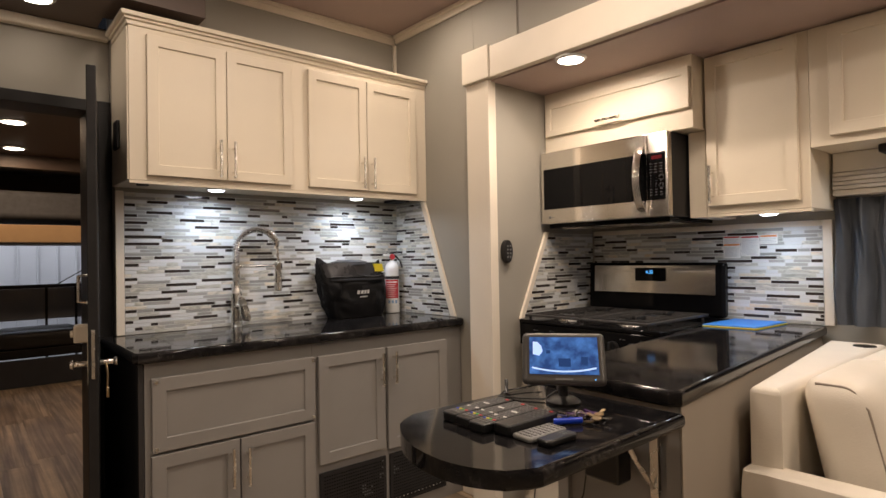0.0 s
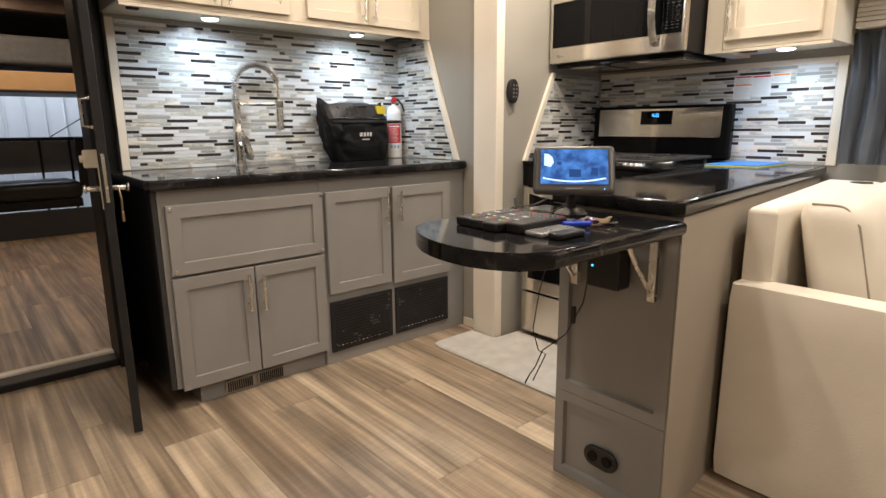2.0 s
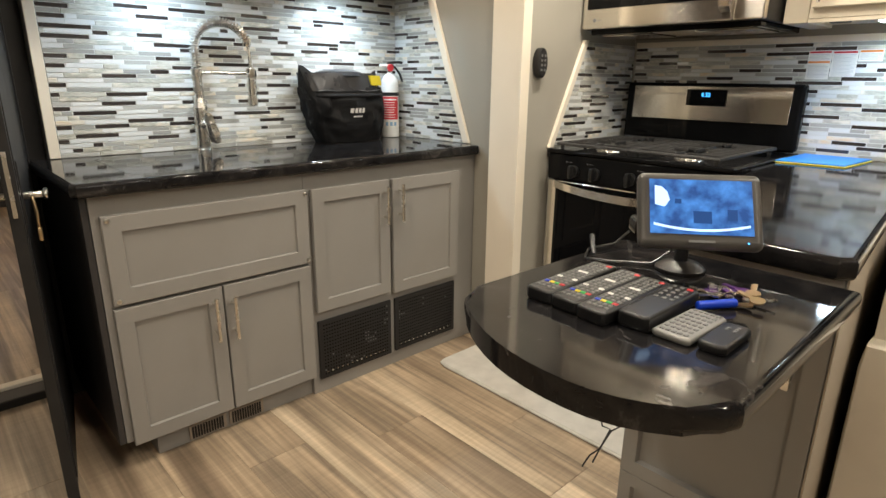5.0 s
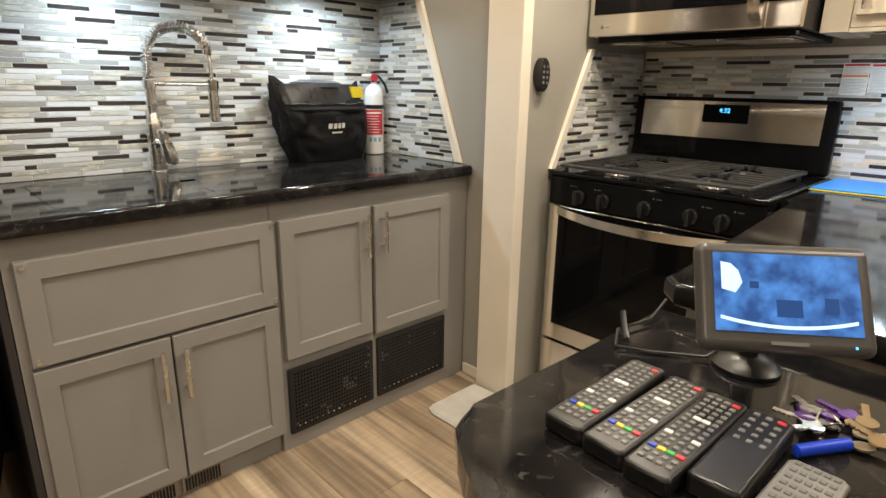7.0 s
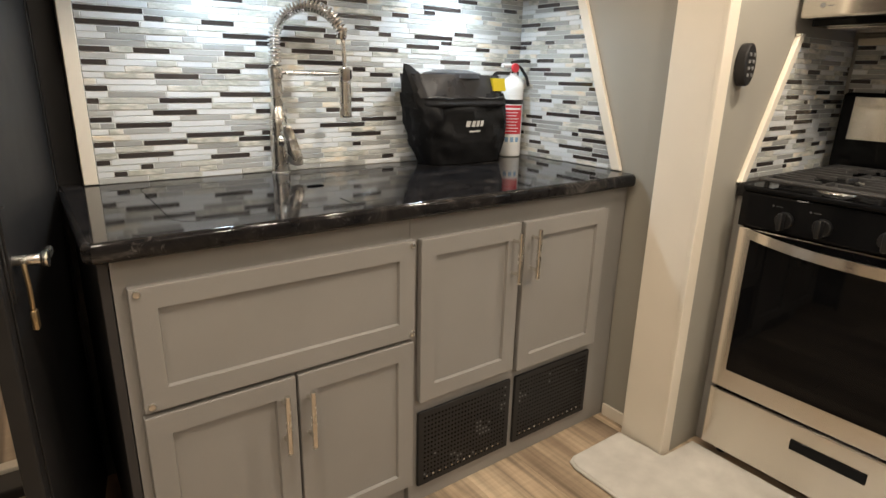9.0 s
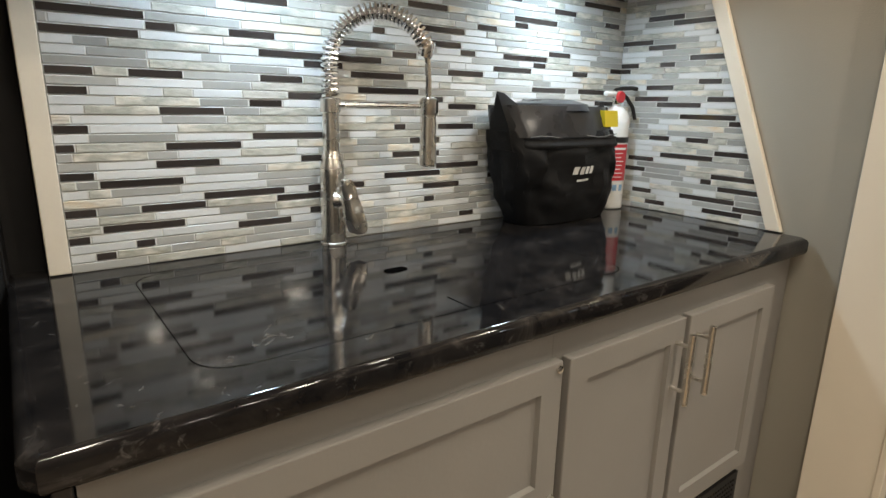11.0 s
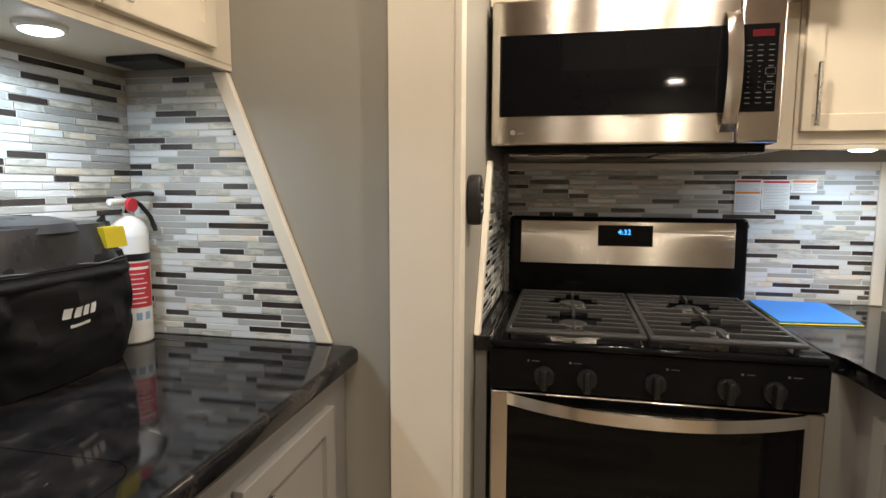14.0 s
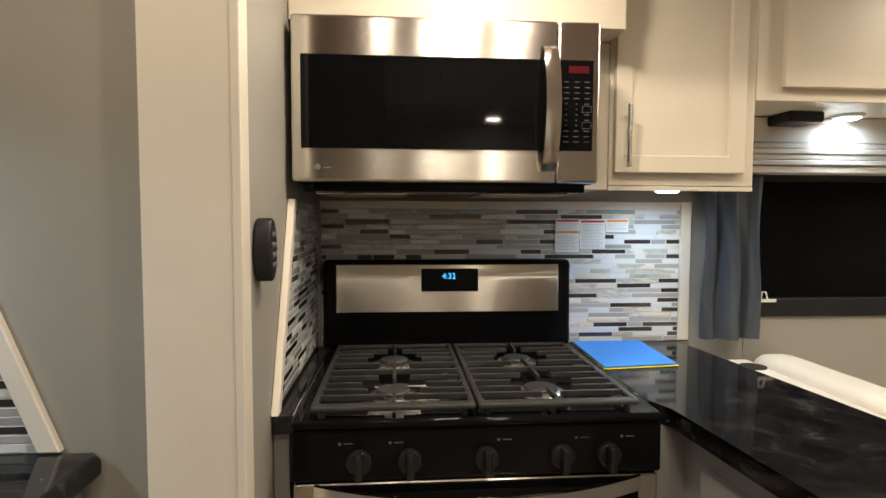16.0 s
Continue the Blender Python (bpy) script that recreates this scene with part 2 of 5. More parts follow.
M_PLANK = piece_mat("vinyl_plank", [(0.22, (0.125, 0.090, 0.062)), (0.36, (0.27, 0.200, 0.138)), (0.46, (0.44, 0.335, 0.230)), (0.54, (0.24, 0.185, 0.132)), (0.62, (0.50, 0.39, 0.272)), (0.78, (0.62, 0.51, 0.375))],
                    0.36, 0.10, 2.2, stretch=(7, 0.22, 1), mixing=0.76, bscale=30, spec=0.4)
nt = M_PLANK.node_tree
base = nt.nodes["Principled BSDF"].inputs["Base Color"].links[0].from_socket
src = [n for n in nt.nodes if n.bl_idname == "ShaderNodeVectorMath"][0].outputs[0]
for stretch, size, low, high, lo, hi in (((34, 0.9, 1), 1.6, 0.36, 0.64, 0.80, 1.14), ((9.0, 95, 1), 1.0, 0.36, 0.66, 0.93, 1.05), ((2.6, 0.8, 1), 2.2, 0.34, 0.66, 0.74, 1.18)):
    mp, nz, mr, mu = (nt.nodes.new(k) for k in ("ShaderNodeMapping", "ShaderNodeTexNoise", "ShaderNodeMapRange", "ShaderNodeVectorMath"))
    mp.inputs["Scale"].default_value = stretch
    nz.inputs["Scale"].default_value, nz.inputs["Detail"].default_value = size, 6
    mr.inputs["From Min"].default_value, mr.inputs["From Max"].default_value = low, high
    mr.inputs["To Min"].default_value, mr.inputs["To Max"].default_value = lo, hi
    mu.operation = "MULTIPLY"
    nt.links.new(src, mp.inputs[0])
    nt.links.new(mp.outputs[0], nz.inputs["Vector"])
    nt.links.new(nz.outputs["Fac"], mr.inputs["Value"])
    nt.links.new(base, mu.inputs[0])
    nt.links.new(mr.outputs[0], mu.inputs[1])
    base = mu.outputs[0]
nt.links.new(base, nt.nodes["Principled BSDF"].inputs["Base Color"])
M_STONE = piece_mat("split_stone", [(0.25, (0.33, 0.34, 0.31)), (0.42, (0.56, 0.55, 0.50)), (0.50, (0.40, 0.40, 0.35)), (0.60, (0.70, 0.67, 0.60)), (0.76, (0.70, 0.57, 0.40))], 0.65, 0.9, 26.0, stretch=(0.6, 1, 1.6), mixing=0.72, bscale=70)
M_GLASSW = piece_mat("white_glass_tile", [(0.1, (0.64, 0.66, 0.675)), (0.9, (0.79, 0.80, 0.80))], 0.16, 0.30, 5.0, coat=0.5, bscale=28.0)
M_GLASSG = piece_mat("grey_glass_tile", [(0.1, (0.30, 0.30, 0.285)), (0.9, (0.50, 0.50, 0.48))], 0.16, 0.30, 5.0, coat=0.5, bscale=28.0)
M_GLASSD = piece_mat("dark_glass_tile", [(0.1, (0.026, 0.021, 0.020)), (0.9, (0.060, 0.050, 0.046))], 0.12, 0.30, 5.0, coat=0.5, bscale=28.0)
M_GLASSEDGE = mat("pale_glass_rim", (0.60, 0.62, 0.61), 0.15, var=0.05, scale=20, bump=0.0)
TILE_MATS = [M_GLASSW, M_GLASSG, M_GLASSD, M_STONE]

# dark cloudy stone of the worktops, with fine pale flecks
M_GRANITE = mat("dark_stone", (0.02, 0.018, 0.018), 0.07, var=0.3, scale=5, bump=0.008, bscale=60, rvar=0.04, spec=0.25)
nt = M_GRANITE.node_tree
rp = [n for n in nt.nodes if n.bl_idname == "ShaderNodeValToRGB"][0]
n1 = [n for n in nt.nodes if n.bl_idname == "ShaderNodeTexNoise"][0]
n1.inputs["Detail"].default_value, n1.inputs["Distortion"].default_value, n1.inputs["Roughness"].default_value, n1.inputs["Scale"].default_value = 10, 0.8, 0.66, 12
rp.color_ramp.elements[0].position, rp.color_ramp.elements[0].color = 0.40, (0.006, 0.006, 0.007, 1)
rp.color_ramp.elements[1].position, rp.color_ramp.elements[1].color = 0.80, (0.085, 0.078, 0.074, 1)
e = rp.color_ramp.elements.new(0.58)
e.color = (0.016, 0.0145, 0.0145, 1)
n3, rp3, mx3 = nt.nodes.new("ShaderNodeTexNoise"), nt.nodes.new("ShaderNodeValToRGB"), nt.nodes.new("ShaderNodeMix")
n3.inputs["Scale"].default_value, n3.inputs["Detail"].default_value, n3.inputs["Roughness"].default_value, n3.inputs["Distortion"].default_value = 26, 9, 0.74, 1.6
rp3.color_ramp.elements[0].position, rp3.color_ramp.elements[1].position = 0.60, 0.78
rp3.color_ramp.elements[0].color, rp3.color_ramp.elements[1].color = (0, 0, 0, 1), (0.8, 0.8, 0.8, 1)
mx3.data_type = "RGBA"
mx3.inputs[7].default_value = (0.17, 0.16, 0.155, 1)
nt.links.new(n1.inputs["Vector"].links[0].from_socket, n3.inputs["Vector"])
nt.links.new(n3.outputs["Fac"], rp3.inputs[0])
nt.links.new(rp3.outputs[0], mx3.inputs[0])
nt.links.new(rp.outputs[0], mx3.inputs[6])
nt.links.new(mx3.outputs[2], nt.nodes["Principled BSDF"].inputs["Base Color"])

# ---- building blocks ----


def bx(bm, x0, x1, y0, y1, z0, z1, bevel=0.0, segments=2):
    vs = bmesh.ops.create_cube(bm, size=1, matrix=Matrix.LocRotScale(((x0 + x1) / 2, (y0 + y1) / 2, (z0 + z1) / 2), None, (abs(x1 - x0), abs(y1 - y0), abs(z1 - z0))))["verts"]
    if bevel:
        es = list({e for v in vs for e in v.link_edges})
        bmesh.ops.bevel(bm, geom=es, offset=bevel, segments=segments, profile=0.5, affect="EDGES")
    return bm


def box(*a, **k):
    return bx(bmesh.new(), *a, **k)


def cyl(bm, at, r, h, axis="z", n=20, r2=None, bevel=0.0):
    turn = {"z": Euler((0, 0, 0)), "x": Euler((0, radians(90), 0)), "y": Euler((radians(-90), 0, 0))}[axis]
    vs = bmesh.ops.create_cone(bm, cap_ends=True, segments=n, radius1=r, radius2=r if r2 is None else r2, depth=h,
                               matrix=Matrix.LocRotScale(at, turn, None))["verts"]
    if bevel:
        es = [e for e in {e for v in vs for e in v.link_edges} if any(len(f.verts) > 4 for f in e.link_faces)]
        bmesh.ops.bevel(bm, geom=es, offset=bevel, segments=2, profile=0.5, affect="EDGES")
    return bm


def lathe(bm, at, rows, n=24):
    """A turned shape round a vertical axis: rows of (radius, height)."""
    rings = []
    for r, z in rows:
        rings.append([bm.verts.new((at[0] + r * math.cos(2 * math.pi * k / n), at[1] + r * math.sin(2 * math.pi * k / n), at[2] + z)) for k in range(n)])
    for a, b in zip(rings, rings[1:]):
        for k in range(n):
            bm.faces.new((a[k], a[(k + 1) % n], b[(k + 1) % n], b[k]))
    bm.faces.new(rings[-1])
    bm.faces.new(rings[0][::-1])
    return bm


def tube(bm, pts, r, n=8):
    """A round bar along points."""
    pts = [Vector(p) for p in pts]
    rings, side = [], None
    for k, p in enumerate(pts):
        d = (pts[min(k + 1, len(pts) - 1)] - pts[max(k - 1, 0)]).normalized()
        if side is None:
            side = d.orthogonal().normalized()
        side = (side - d * side.dot(d)).normalized()
        up = d.cross(side)
        rings.append([bm.verts.new(p + r * (math.cos(2 * math.pi * j / n) * side + math.sin(2 * math.pi * j / n) * up)) for j in range(n)])
    for a, b in zip(rings, rings[1:]):
        for j in range(n):
            bm.faces.new((a[j], a[(j + 1) % n], b[(j + 1) % n], b[j]))
    bm.faces.new(rings[-1])
    bm.faces.new(rings[0][::-1])
    return bm


def prism(bm, outline, z0, z1, bevel=0.0, segments=3):
    """An upright prism over an outline of (x, y) points, anticlockwise."""
    low = [bm.verts.new((x, y, z0)) for x, y in outline]
    top = [bm.verts.new((x, y, z1)) for x, y in outline]
    n = len(outline)
    sides = [bm.faces.new((low[k], low[(k + 1) % n], top[(k + 1) % n], top[k])) for k in range(n)]
    ft, fl = bm.faces.new(top), bm.faces.new(low[::-1])
    if bevel:
        es = list(ft.edges) + list(fl.edges)
        bmesh.ops.bevel(bm, geom=es, offset=bevel, segments=segments, profile=0.5, affect="EDGES")
    return bm


def turned(bm, m):
    bmesh.ops.transform(bm, matrix=m, verts=bm.verts)
    return bm


def finish(name, bm, material, smooth=True):
    bmesh.ops.recalc_face_normals(bm, faces=bm.faces)
    bm.edges.index_update()
    flat = []
    if smooth:
        size = {f: f.calc_area() for f in bm.faces}
        for e in bm.edges:
            if len(e.link_faces) == 2:
                a, b = (size[f] for f in e.link_faces)
                if max(a, b) > 4 * min(a, b) and max(a, b) > 0.0002 and e.calc_face_angle(0) > 0.03:
                    flat.append(e.index)
    me = bpy.data.meshes.new(name)
    bm.to_mesh(me)
    bm.free()
    for m in material if isinstance(material, list) else [material]:
        me.materials.append(m)
    if smooth:
        me.polygons.foreach_set("use_smooth", [True] * len(me.polygons))
        me.set_sharp_from_angle(angle=radians(35))
        for k in flat:
            me.edges[k].use_edge_sharp = True
    return me


def part(name, bm, material, parent=None, label="", smooth=True):
    ob = new(name, finish(name, bm, material, smooth))
    ob.parent = parent
    if label:
        ob["label"] = label
    return ob


def thing(name, label, category, at=None, group="", kind=""):
    """An Empty at the base of a thing, the parent of its parts."""
    ob = new(name)
    ob.empty_display_size = 0.05
    ob.matrix_world = at if at is not None else Matrix()
    return tagged(ob, label, category, group, kind)


def struct(name, bm, material, label):
    return tagged(part(name, bm, material), label, kind="structure")


def text_bm(body, size, depth=0.0006):
    cu = bpy.data.curves.new("letters", "FONT")
    cu.body, cu.size, cu.extrude = body, size, depth
    ob = bpy.data.objects.new("letters", cu)
    scene.collection.objects.link(ob)
    bpy.context.view_layer.update()
    me = bpy.data.meshes.new_from_object(ob.evaluated_get(bpy.context.evaluated_depsgraph_get()))
    bm = bmesh.new()
    bm.from_mesh(me)
    bpy.data.objects.remove(ob)
    return bm


def shaker(w, h, thick=0.02, rail=0.060, deep=0.009):
    """A framed door leaf with a sunk panel, from (0, 0) to (w, h), its front facing -y and its back at y = 0."""
    bm = box(0, w, -thick, 0, 0, h, bevel=0.0025)
    f = max((f for f in bm.faces if f.normal.y < -0.9), key=lambda f: f.calc_area())
    bmesh.ops.inset_individual(bm, faces=[f], thickness=rail - 0.0025)
    bmesh.ops.inset_individual(bm, faces=[f], thickness=0.004, depth=-deep)
    return bm


def bar_pull(length, vertical=True):
    """A straight bar handle on two posts; its middle at the origin, standing out to -y."""
    bm = bmesh.new()
    cyl(bm, (0, -0.032, 0), 0.0064, length, "z", 14, bevel=0.001)
    for s in (-1, 1):
        cyl(bm, (0, -0.016, s * length * 0.32), 0.0045, 0.032, "y", 10)
    if not vertical:
        turned(bm, pose(0, 0, 0, 0, 90, 0))
    return bm


def door_front(cab, x0, x1, z0, z1, y, material, handle=None, hlen=0.16, flat=True, name="door"):
    """A cabinet door whose lower left corner is at (x0, y, z0); handle: (x, z) of its middle."""
    d = part(name, shaker(x1 - x0, z1 - z0, rail=0.066 if material is M_GREY else 0.060), material, cab)
    d.location = (x0, y, z0)
    if handle:
        hd = part("handle", bar_pull(hlen, flat), M_NICKEL, d, "brushed nickel bar handle")
        hd.location = (handle[0] - x0, -0.02, handle[1] - z0)
    return d


def glow_disc(name, x, y, z, radius, lens, watts, colour, label, spread=180):
    """A round flush lamp under a ceiling or a cabinet."""
    t = thing(name, label, "ceiling light" if name == "ceiling_light" else "light", pose(x, y, z), "recessed lights")
    part("trim_ring", lathe(bmesh.new(), (0, 0, 0), [(radius, 0), (radius * 1.25, 0), (radius * 1.22, -0.006), (radius, -0.010)]), M_WHITE, t)
    part("lens", lathe(bmesh.new(), (0, 0, 0), [(radius, -0.002), (radius * 0.98, -0.011), (radius * 0.7, -0.015), (0.001, -0.016)]), lens, t, "glowing frosted lens")
    disc_lamp(x, y, z - 0.022, radius * 0.95, watts, colour, spread)
    return t

# ---- the shell of the room ----
FRONT_Y, SLIDE_X = 0.0, 0.78
struct("wall_sink", box(-1.505, 0.0, 0.0, 0.16, 0, CEIL + 0.02), M_WALL, "grey papered wall behind the sink run")
struct("wall_bath", box(-1.48, 0.1, 0.162, 0.24, 0, CEIL + 0.02), M_WALL, "plain wall closing the back of the sink run")
bm = bmesh.new()
bx(bm, -3.4, -2.45, 0.1, 0.24, 0, LOW_CEIL + 0.02)
bx(bm, -2.45, -1.507, 0.1, 0.24, 1.905, LOW_CEIL + 0.02)
struct("wall_doorway", bm, M_WALL, "grey papered wall with an open doorway")
bm = bmesh.new()
bx(bm, 0.0, 0.12, -0.698, 0.16, 0, CEIL + 0.02)
bx(bm, 0.0, 0.12, -5.6, -0.70, 2.25, CEIL + 0.02)
struct("wall_side", bm, M_WALL, "grey papered side wall above and beside the slide-out")
struct("wall_slide_side", box(-0.001, 0.90, -0.851, -0.70, 0, SLIDE_CEIL + 0.02), M_WALL, "grey papered end wall of the slide-out")
bm = bmesh.new()
bx(bm, SLIDE_X, 0.90, -2.243, -0.853, 0, SLIDE_CEIL + 0.02)
bx(bm, SLIDE_X, 0.90, -4.00, -2.245, 0, 1.0)
bx(bm, SLIDE_X, 0.90, -4.00, -2.245, 1.47, SLIDE_CEIL + 0.02)
bx(bm, SLIDE_X, 0.90, -5.6, -4.002, 0, SLIDE_CEIL + 0.02)
struct("wall_slide", bm, M_WALL, "outer wall of the slide-out with a window opening")
struct("wall_left", box(-3.4, -3.3, -5.6, 0.1, 0, CEIL + 0.02), M_WALL, "grey papered wall on the far side of the room")
struct("wall_back", box(-3.4, 0.9, -5.7, -5.6, 0, CEIL + 0.02), M_WALL, "grey papered wall closing the room")
struct("ceiling", box(-3.4, 0.12, -5.7, 0.16, CEIL, CEIL + 0.06), M_CEIL, "brown panelled room ceiling")
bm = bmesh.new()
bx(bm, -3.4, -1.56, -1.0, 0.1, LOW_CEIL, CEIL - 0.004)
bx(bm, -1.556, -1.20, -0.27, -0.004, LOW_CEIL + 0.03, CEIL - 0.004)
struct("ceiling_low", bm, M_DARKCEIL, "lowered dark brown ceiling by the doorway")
struct("ceiling_slide", box(-0.03, 0.9, -5.6, -0.70, SLIDE_CEIL, SLIDE_CEIL + 0.05), M_CEIL, "brown panelled slide-out ceiling")

struct("ceiling_far", box(-3.298, -2.45, -5.598, -1.02, 2.10, CEIL - 0.004), M_CEIL, "lowered brown ceiling along the far side of the room")

# crown moulding and strips
bm = bmesh.new()
for a, b, h in ((0.0, 0.014, 0.052), (0.014, 0.03, 0.022)):
    bx(bm, -1.159, 0.0, -b, -a if a else -0.001, CEIL - h, CEIL - 0.001, bevel=0.004)
    bx(bm, -b, -a if a else -0.001, -5.5, -0.032, CEIL - h, CEIL - 0.001, bevel=0.004)
struct("trim_crown", bm, M_TRIM, "cream crown moulding under the ceiling")
struct("trim_corner", box(-1.199, -1.161, -0.022, -0.001, 2.25, CEIL - 0.002, bevel=0.003), M_TRIM, "cream upright strip above the wall cabinet")
struct("trim_wall_corner", box(-0.020, -0.001, -0.030, -0.010, 2.25, CEIL - 0.056, bevel=0.003), M_TRIM, "cream strip in the corner above the wall cabinet")
struct("trim_doorway_crown", box(-3.3, -1.512, 0.055, 0.099, LOW_CEIL - 0.045, LOW_CEIL - 0.001, bevel=0.008), M_TRIM, "cream moulding above the doorway")
struct("trim_panel_joint", box(-0.008, -0.001, -1.005, -0.995, 2.25, CEIL - 0.09), M_WALL, "narrow joint strip on the upper wall")

# the slide-out's column and header
column = thing("slide_trim", "cream painted trim post and header round the slide-out", "trim", kind="structure")
part("post", box(-0.05, -0.002, -0.8370, -0.692, 0, 2.092, bevel=0.002), M_TRIM, column)
part("post_edge", box(-0.054, -0.002, -0.8530, -0.8372, 0, 2.092, bevel=0.002), M_TRIM, column)
part("corner_block", box(-0.075, -0.002, -0.875, -0.688, 2.095, 2.256, bevel=0.004), M_TRIM, column)
part("header", box(-0.066, -0.002, -5.5, -0.877, 2.095, 2.248, bevel=0.004), M_TRIM, column)

# backsplash trims
bm = bmesh.new()
bx(bm, -1.507, -1.474, -0.012, -0.001, 0.912, 1.545, bevel=0.002)
struct("trim_splash_left", bm, M_TRIM, "cream edge strip beside the mosaic")


def slanted(x, thick, p0, p1, width, plane):
    """A flat strip from p0 to p1 on a wall: points are (along, z)."""
    bm = bmesh.new()
    d = Vector((p1[0] - p0[0], p1[1] - p0[1])).normalized()
    s = Vector((-d.y, d.x)) * width
    quad = [Vector(p0), Vector(p1), Vector(p1) + s, Vector(p0) + s]
    quad[1].y = quad[2].y = p1[1]
    quad[0].y = quad[3].y = p0[1]
    rows = []
    for off in (x, x + thick):
        rows.append([bm.verts.new((off, q.x, q.y) if plane == "x" else (q.x, off, q.y)) for q in quad])
    a, b = rows
    for k in range(4):
        bm.faces.new((a[k], a[(k + 1) % 4], b[(k + 1) % 4], b[k]))
    bm.faces.new(a[::-1]), bm.faces.new(b)
    bmesh.ops.bevel(bm, geom=list(bm.edges), offset=0.002, segments=1, affect="EDGES")
    return bm


struct("trim_splash_side", slanted(-0.001, -0.016, (-0.252, 1.545), (-0.500, 0.912), -0.040, "x"), M_TRIM, "slanting cream edge strip of the side mosaic")
struct("trim_splash_slide", slanted(-0.852, -0.016, (0.375, 1.352), (0.165, 0.912), -0.034, "y"), M_TRIM, "slanting cream edge strip beside the range")
bm = bmesh.new()
bx(bm, SLIDE_X - 0.012, SLIDE_X - 0.001, -2.050, -2.014, 0.912, 1.360, bevel=0.002)
bx(bm, SLIDE_X - 0.012, SLIDE_X - 0.001, -2.012, -0.869, 1.336, 1.360, bevel=0.002)
struct("trim_splash_right", bm, M_TRIM, "cream edge strips round the range mosaic")
struct("baseboard", box(-0.012, -0.001, -0.690, -0.572, 0.0, 0.045, bevel=0.002), M_TRIM, "short cream baseboard beside the post")

# doorway frame and threshold
dframe = thing("door_frame", "black metal door frame with a raised threshold", "door frame", kind="structure")
part("jamb", box(-1.60, -1.506, 0.060, 0.245, 0, 1.895, bevel=0.003), M_BLACKSAT, dframe)
part("jamb", box(-2.46, -2.40, 0.070, 0.245, 0, 1.895, bevel=0.003), M_BLACKSAT, dframe)
part("head", box(-2.46, -1.506, 0.070, 0.245, 1.895, 1.945, bevel=0.003), M_BLACKSAT, dframe)
part("threshold", box(-2.40, -1.60, 0.095, 0.195, 0, 0.035, bevel=0.006), M_BLACKSAT, dframe)
part("threshold_strip", box(-2.40, -1.60, 0.197, 0.24, 0, 0.045, bevel=0.004), M_TRIM, dframe, "cream wooden threshold strip")

# the open black door
door = thing("door_1", "black door standing open beside the sink cabinet", "door", pose(-1.570, 0.050, 0.012, 0, 0, -100.0), kind="structure")
part("leaf", box(0, 0.700, -0.011, 0.011, 0.015, 1.855, bevel=0.003), M_BLACKSAT, door)
part("edge_profile", box(0.702, 0.717, -0.0145, 0.0145, 0.0, 1.87, bevel=0.003), M_BLACKSAT, door)
for k in range(2):
    part("groove_bead", box(0.04 + 0.62 * k, 0.05 + 0.62 * k, 0.0112, 0.0150, 0.06, 1.81, bevel=0.0015), M_BLACKSAT, door)
for s in (-1, 1):
    hs = part("latch", box(0.610, 0.655, 0.0112 * s, 0.018 * s, 0.81, 0.97, bevel=0.002), M_BLACKSAT if s > 0 else M_CREAMPLASTIC, door, "black latch plate" if s > 0 else "cream latch plate")
    bm = bmesh.new()
    cyl(bm, (0.633, 0.037 * s, 0.880), 0.009, 0.040, "y", 14, bevel=0.001)
    cyl(bm, (0.633, 0.064 * s, 0.880), 0.013, 0.010, "y", 16, r2=0.016, bevel=0.002)
    bx(bm, 0.577, 0.645, 0.058 * s, 0.069 * s, 0.872, 0.888, bevel=0.004)
    part("lever", bm, M_NICKEL, hs)
bm = bmesh.new()
bx(bm, 0.7175, 0.721, -0.005, 0.005, 0.84, 1.00, bevel=0.001)
cyl(bm, (0.7205, 0, 0.990), 0.0055, 0.003, "x", 10)
cyl(bm, (0.7205, 0, 0.850), 0.0055, 0.003, "x", 10)
part("strike_plate", bm, M_NICKEL, door)
bm = bmesh.new()
tube(bm, [(0.655, 0.036, 0.88), (0.665, 0.040, 0.84), (0.660, 0.038, 0.80)], 0.004)
bx(bm, 0.651, 0.669, 0.034, 0.044, 0.765, 0.80, bevel=0.003)
part("key", bm, M_BRASS, door)
bm = box(0.575, 0.635, -0.058, -0.0113, 0.950, 1.010, bevel=0.006, segments=3)
cyl(bm, (0.606, -0.062, 0.980), 0.012, 0.012, "y", 16, bevel=0.002)
part("bolt_housing", bm, M_CREAMPLASTIC, door, "cream plastic bolt housing")
bm = bmesh.new()
tube(bm, [(0.640, -0.010, 1.085), (0.640, -0.042, 1.09), (0.640, -0.042, 1.175), (0.640, -0.010, 1.18)], 0.006, 10)
part("grab_handle", bm, M_NICKEL, door, "slim metal grab handle")

# ---- sink run ----
cab = thing("base_cabinet", "grey painted sink base cabinet with shaker doors under the dark worktop", "cabinet")
bm = bmesh.new()
bx(bm, -1.525, -0.87, -0.568, 0.056, 0.092, 0.868)
bx(bm, -0.868, -0.004, -0.566, -0.002, 0.0, 0.868, bevel=0.002)
bx(bm, -1.436, -0.869, -0.548, -0.002, 0.0, 0.090)
part("body", bm, M_GREY, cab)
part("side_panel", box(-1.545, -1.527, -0.568, 0.056, 0.092, 0.868, bevel=0.002), M_CHARCOAL, cab, "charcoal side panel")
fy = -0.5685
d = door_front(cab, -1.504, -0.864, 0.546, 0.812, fy, M_GREY, name="drawer_front")
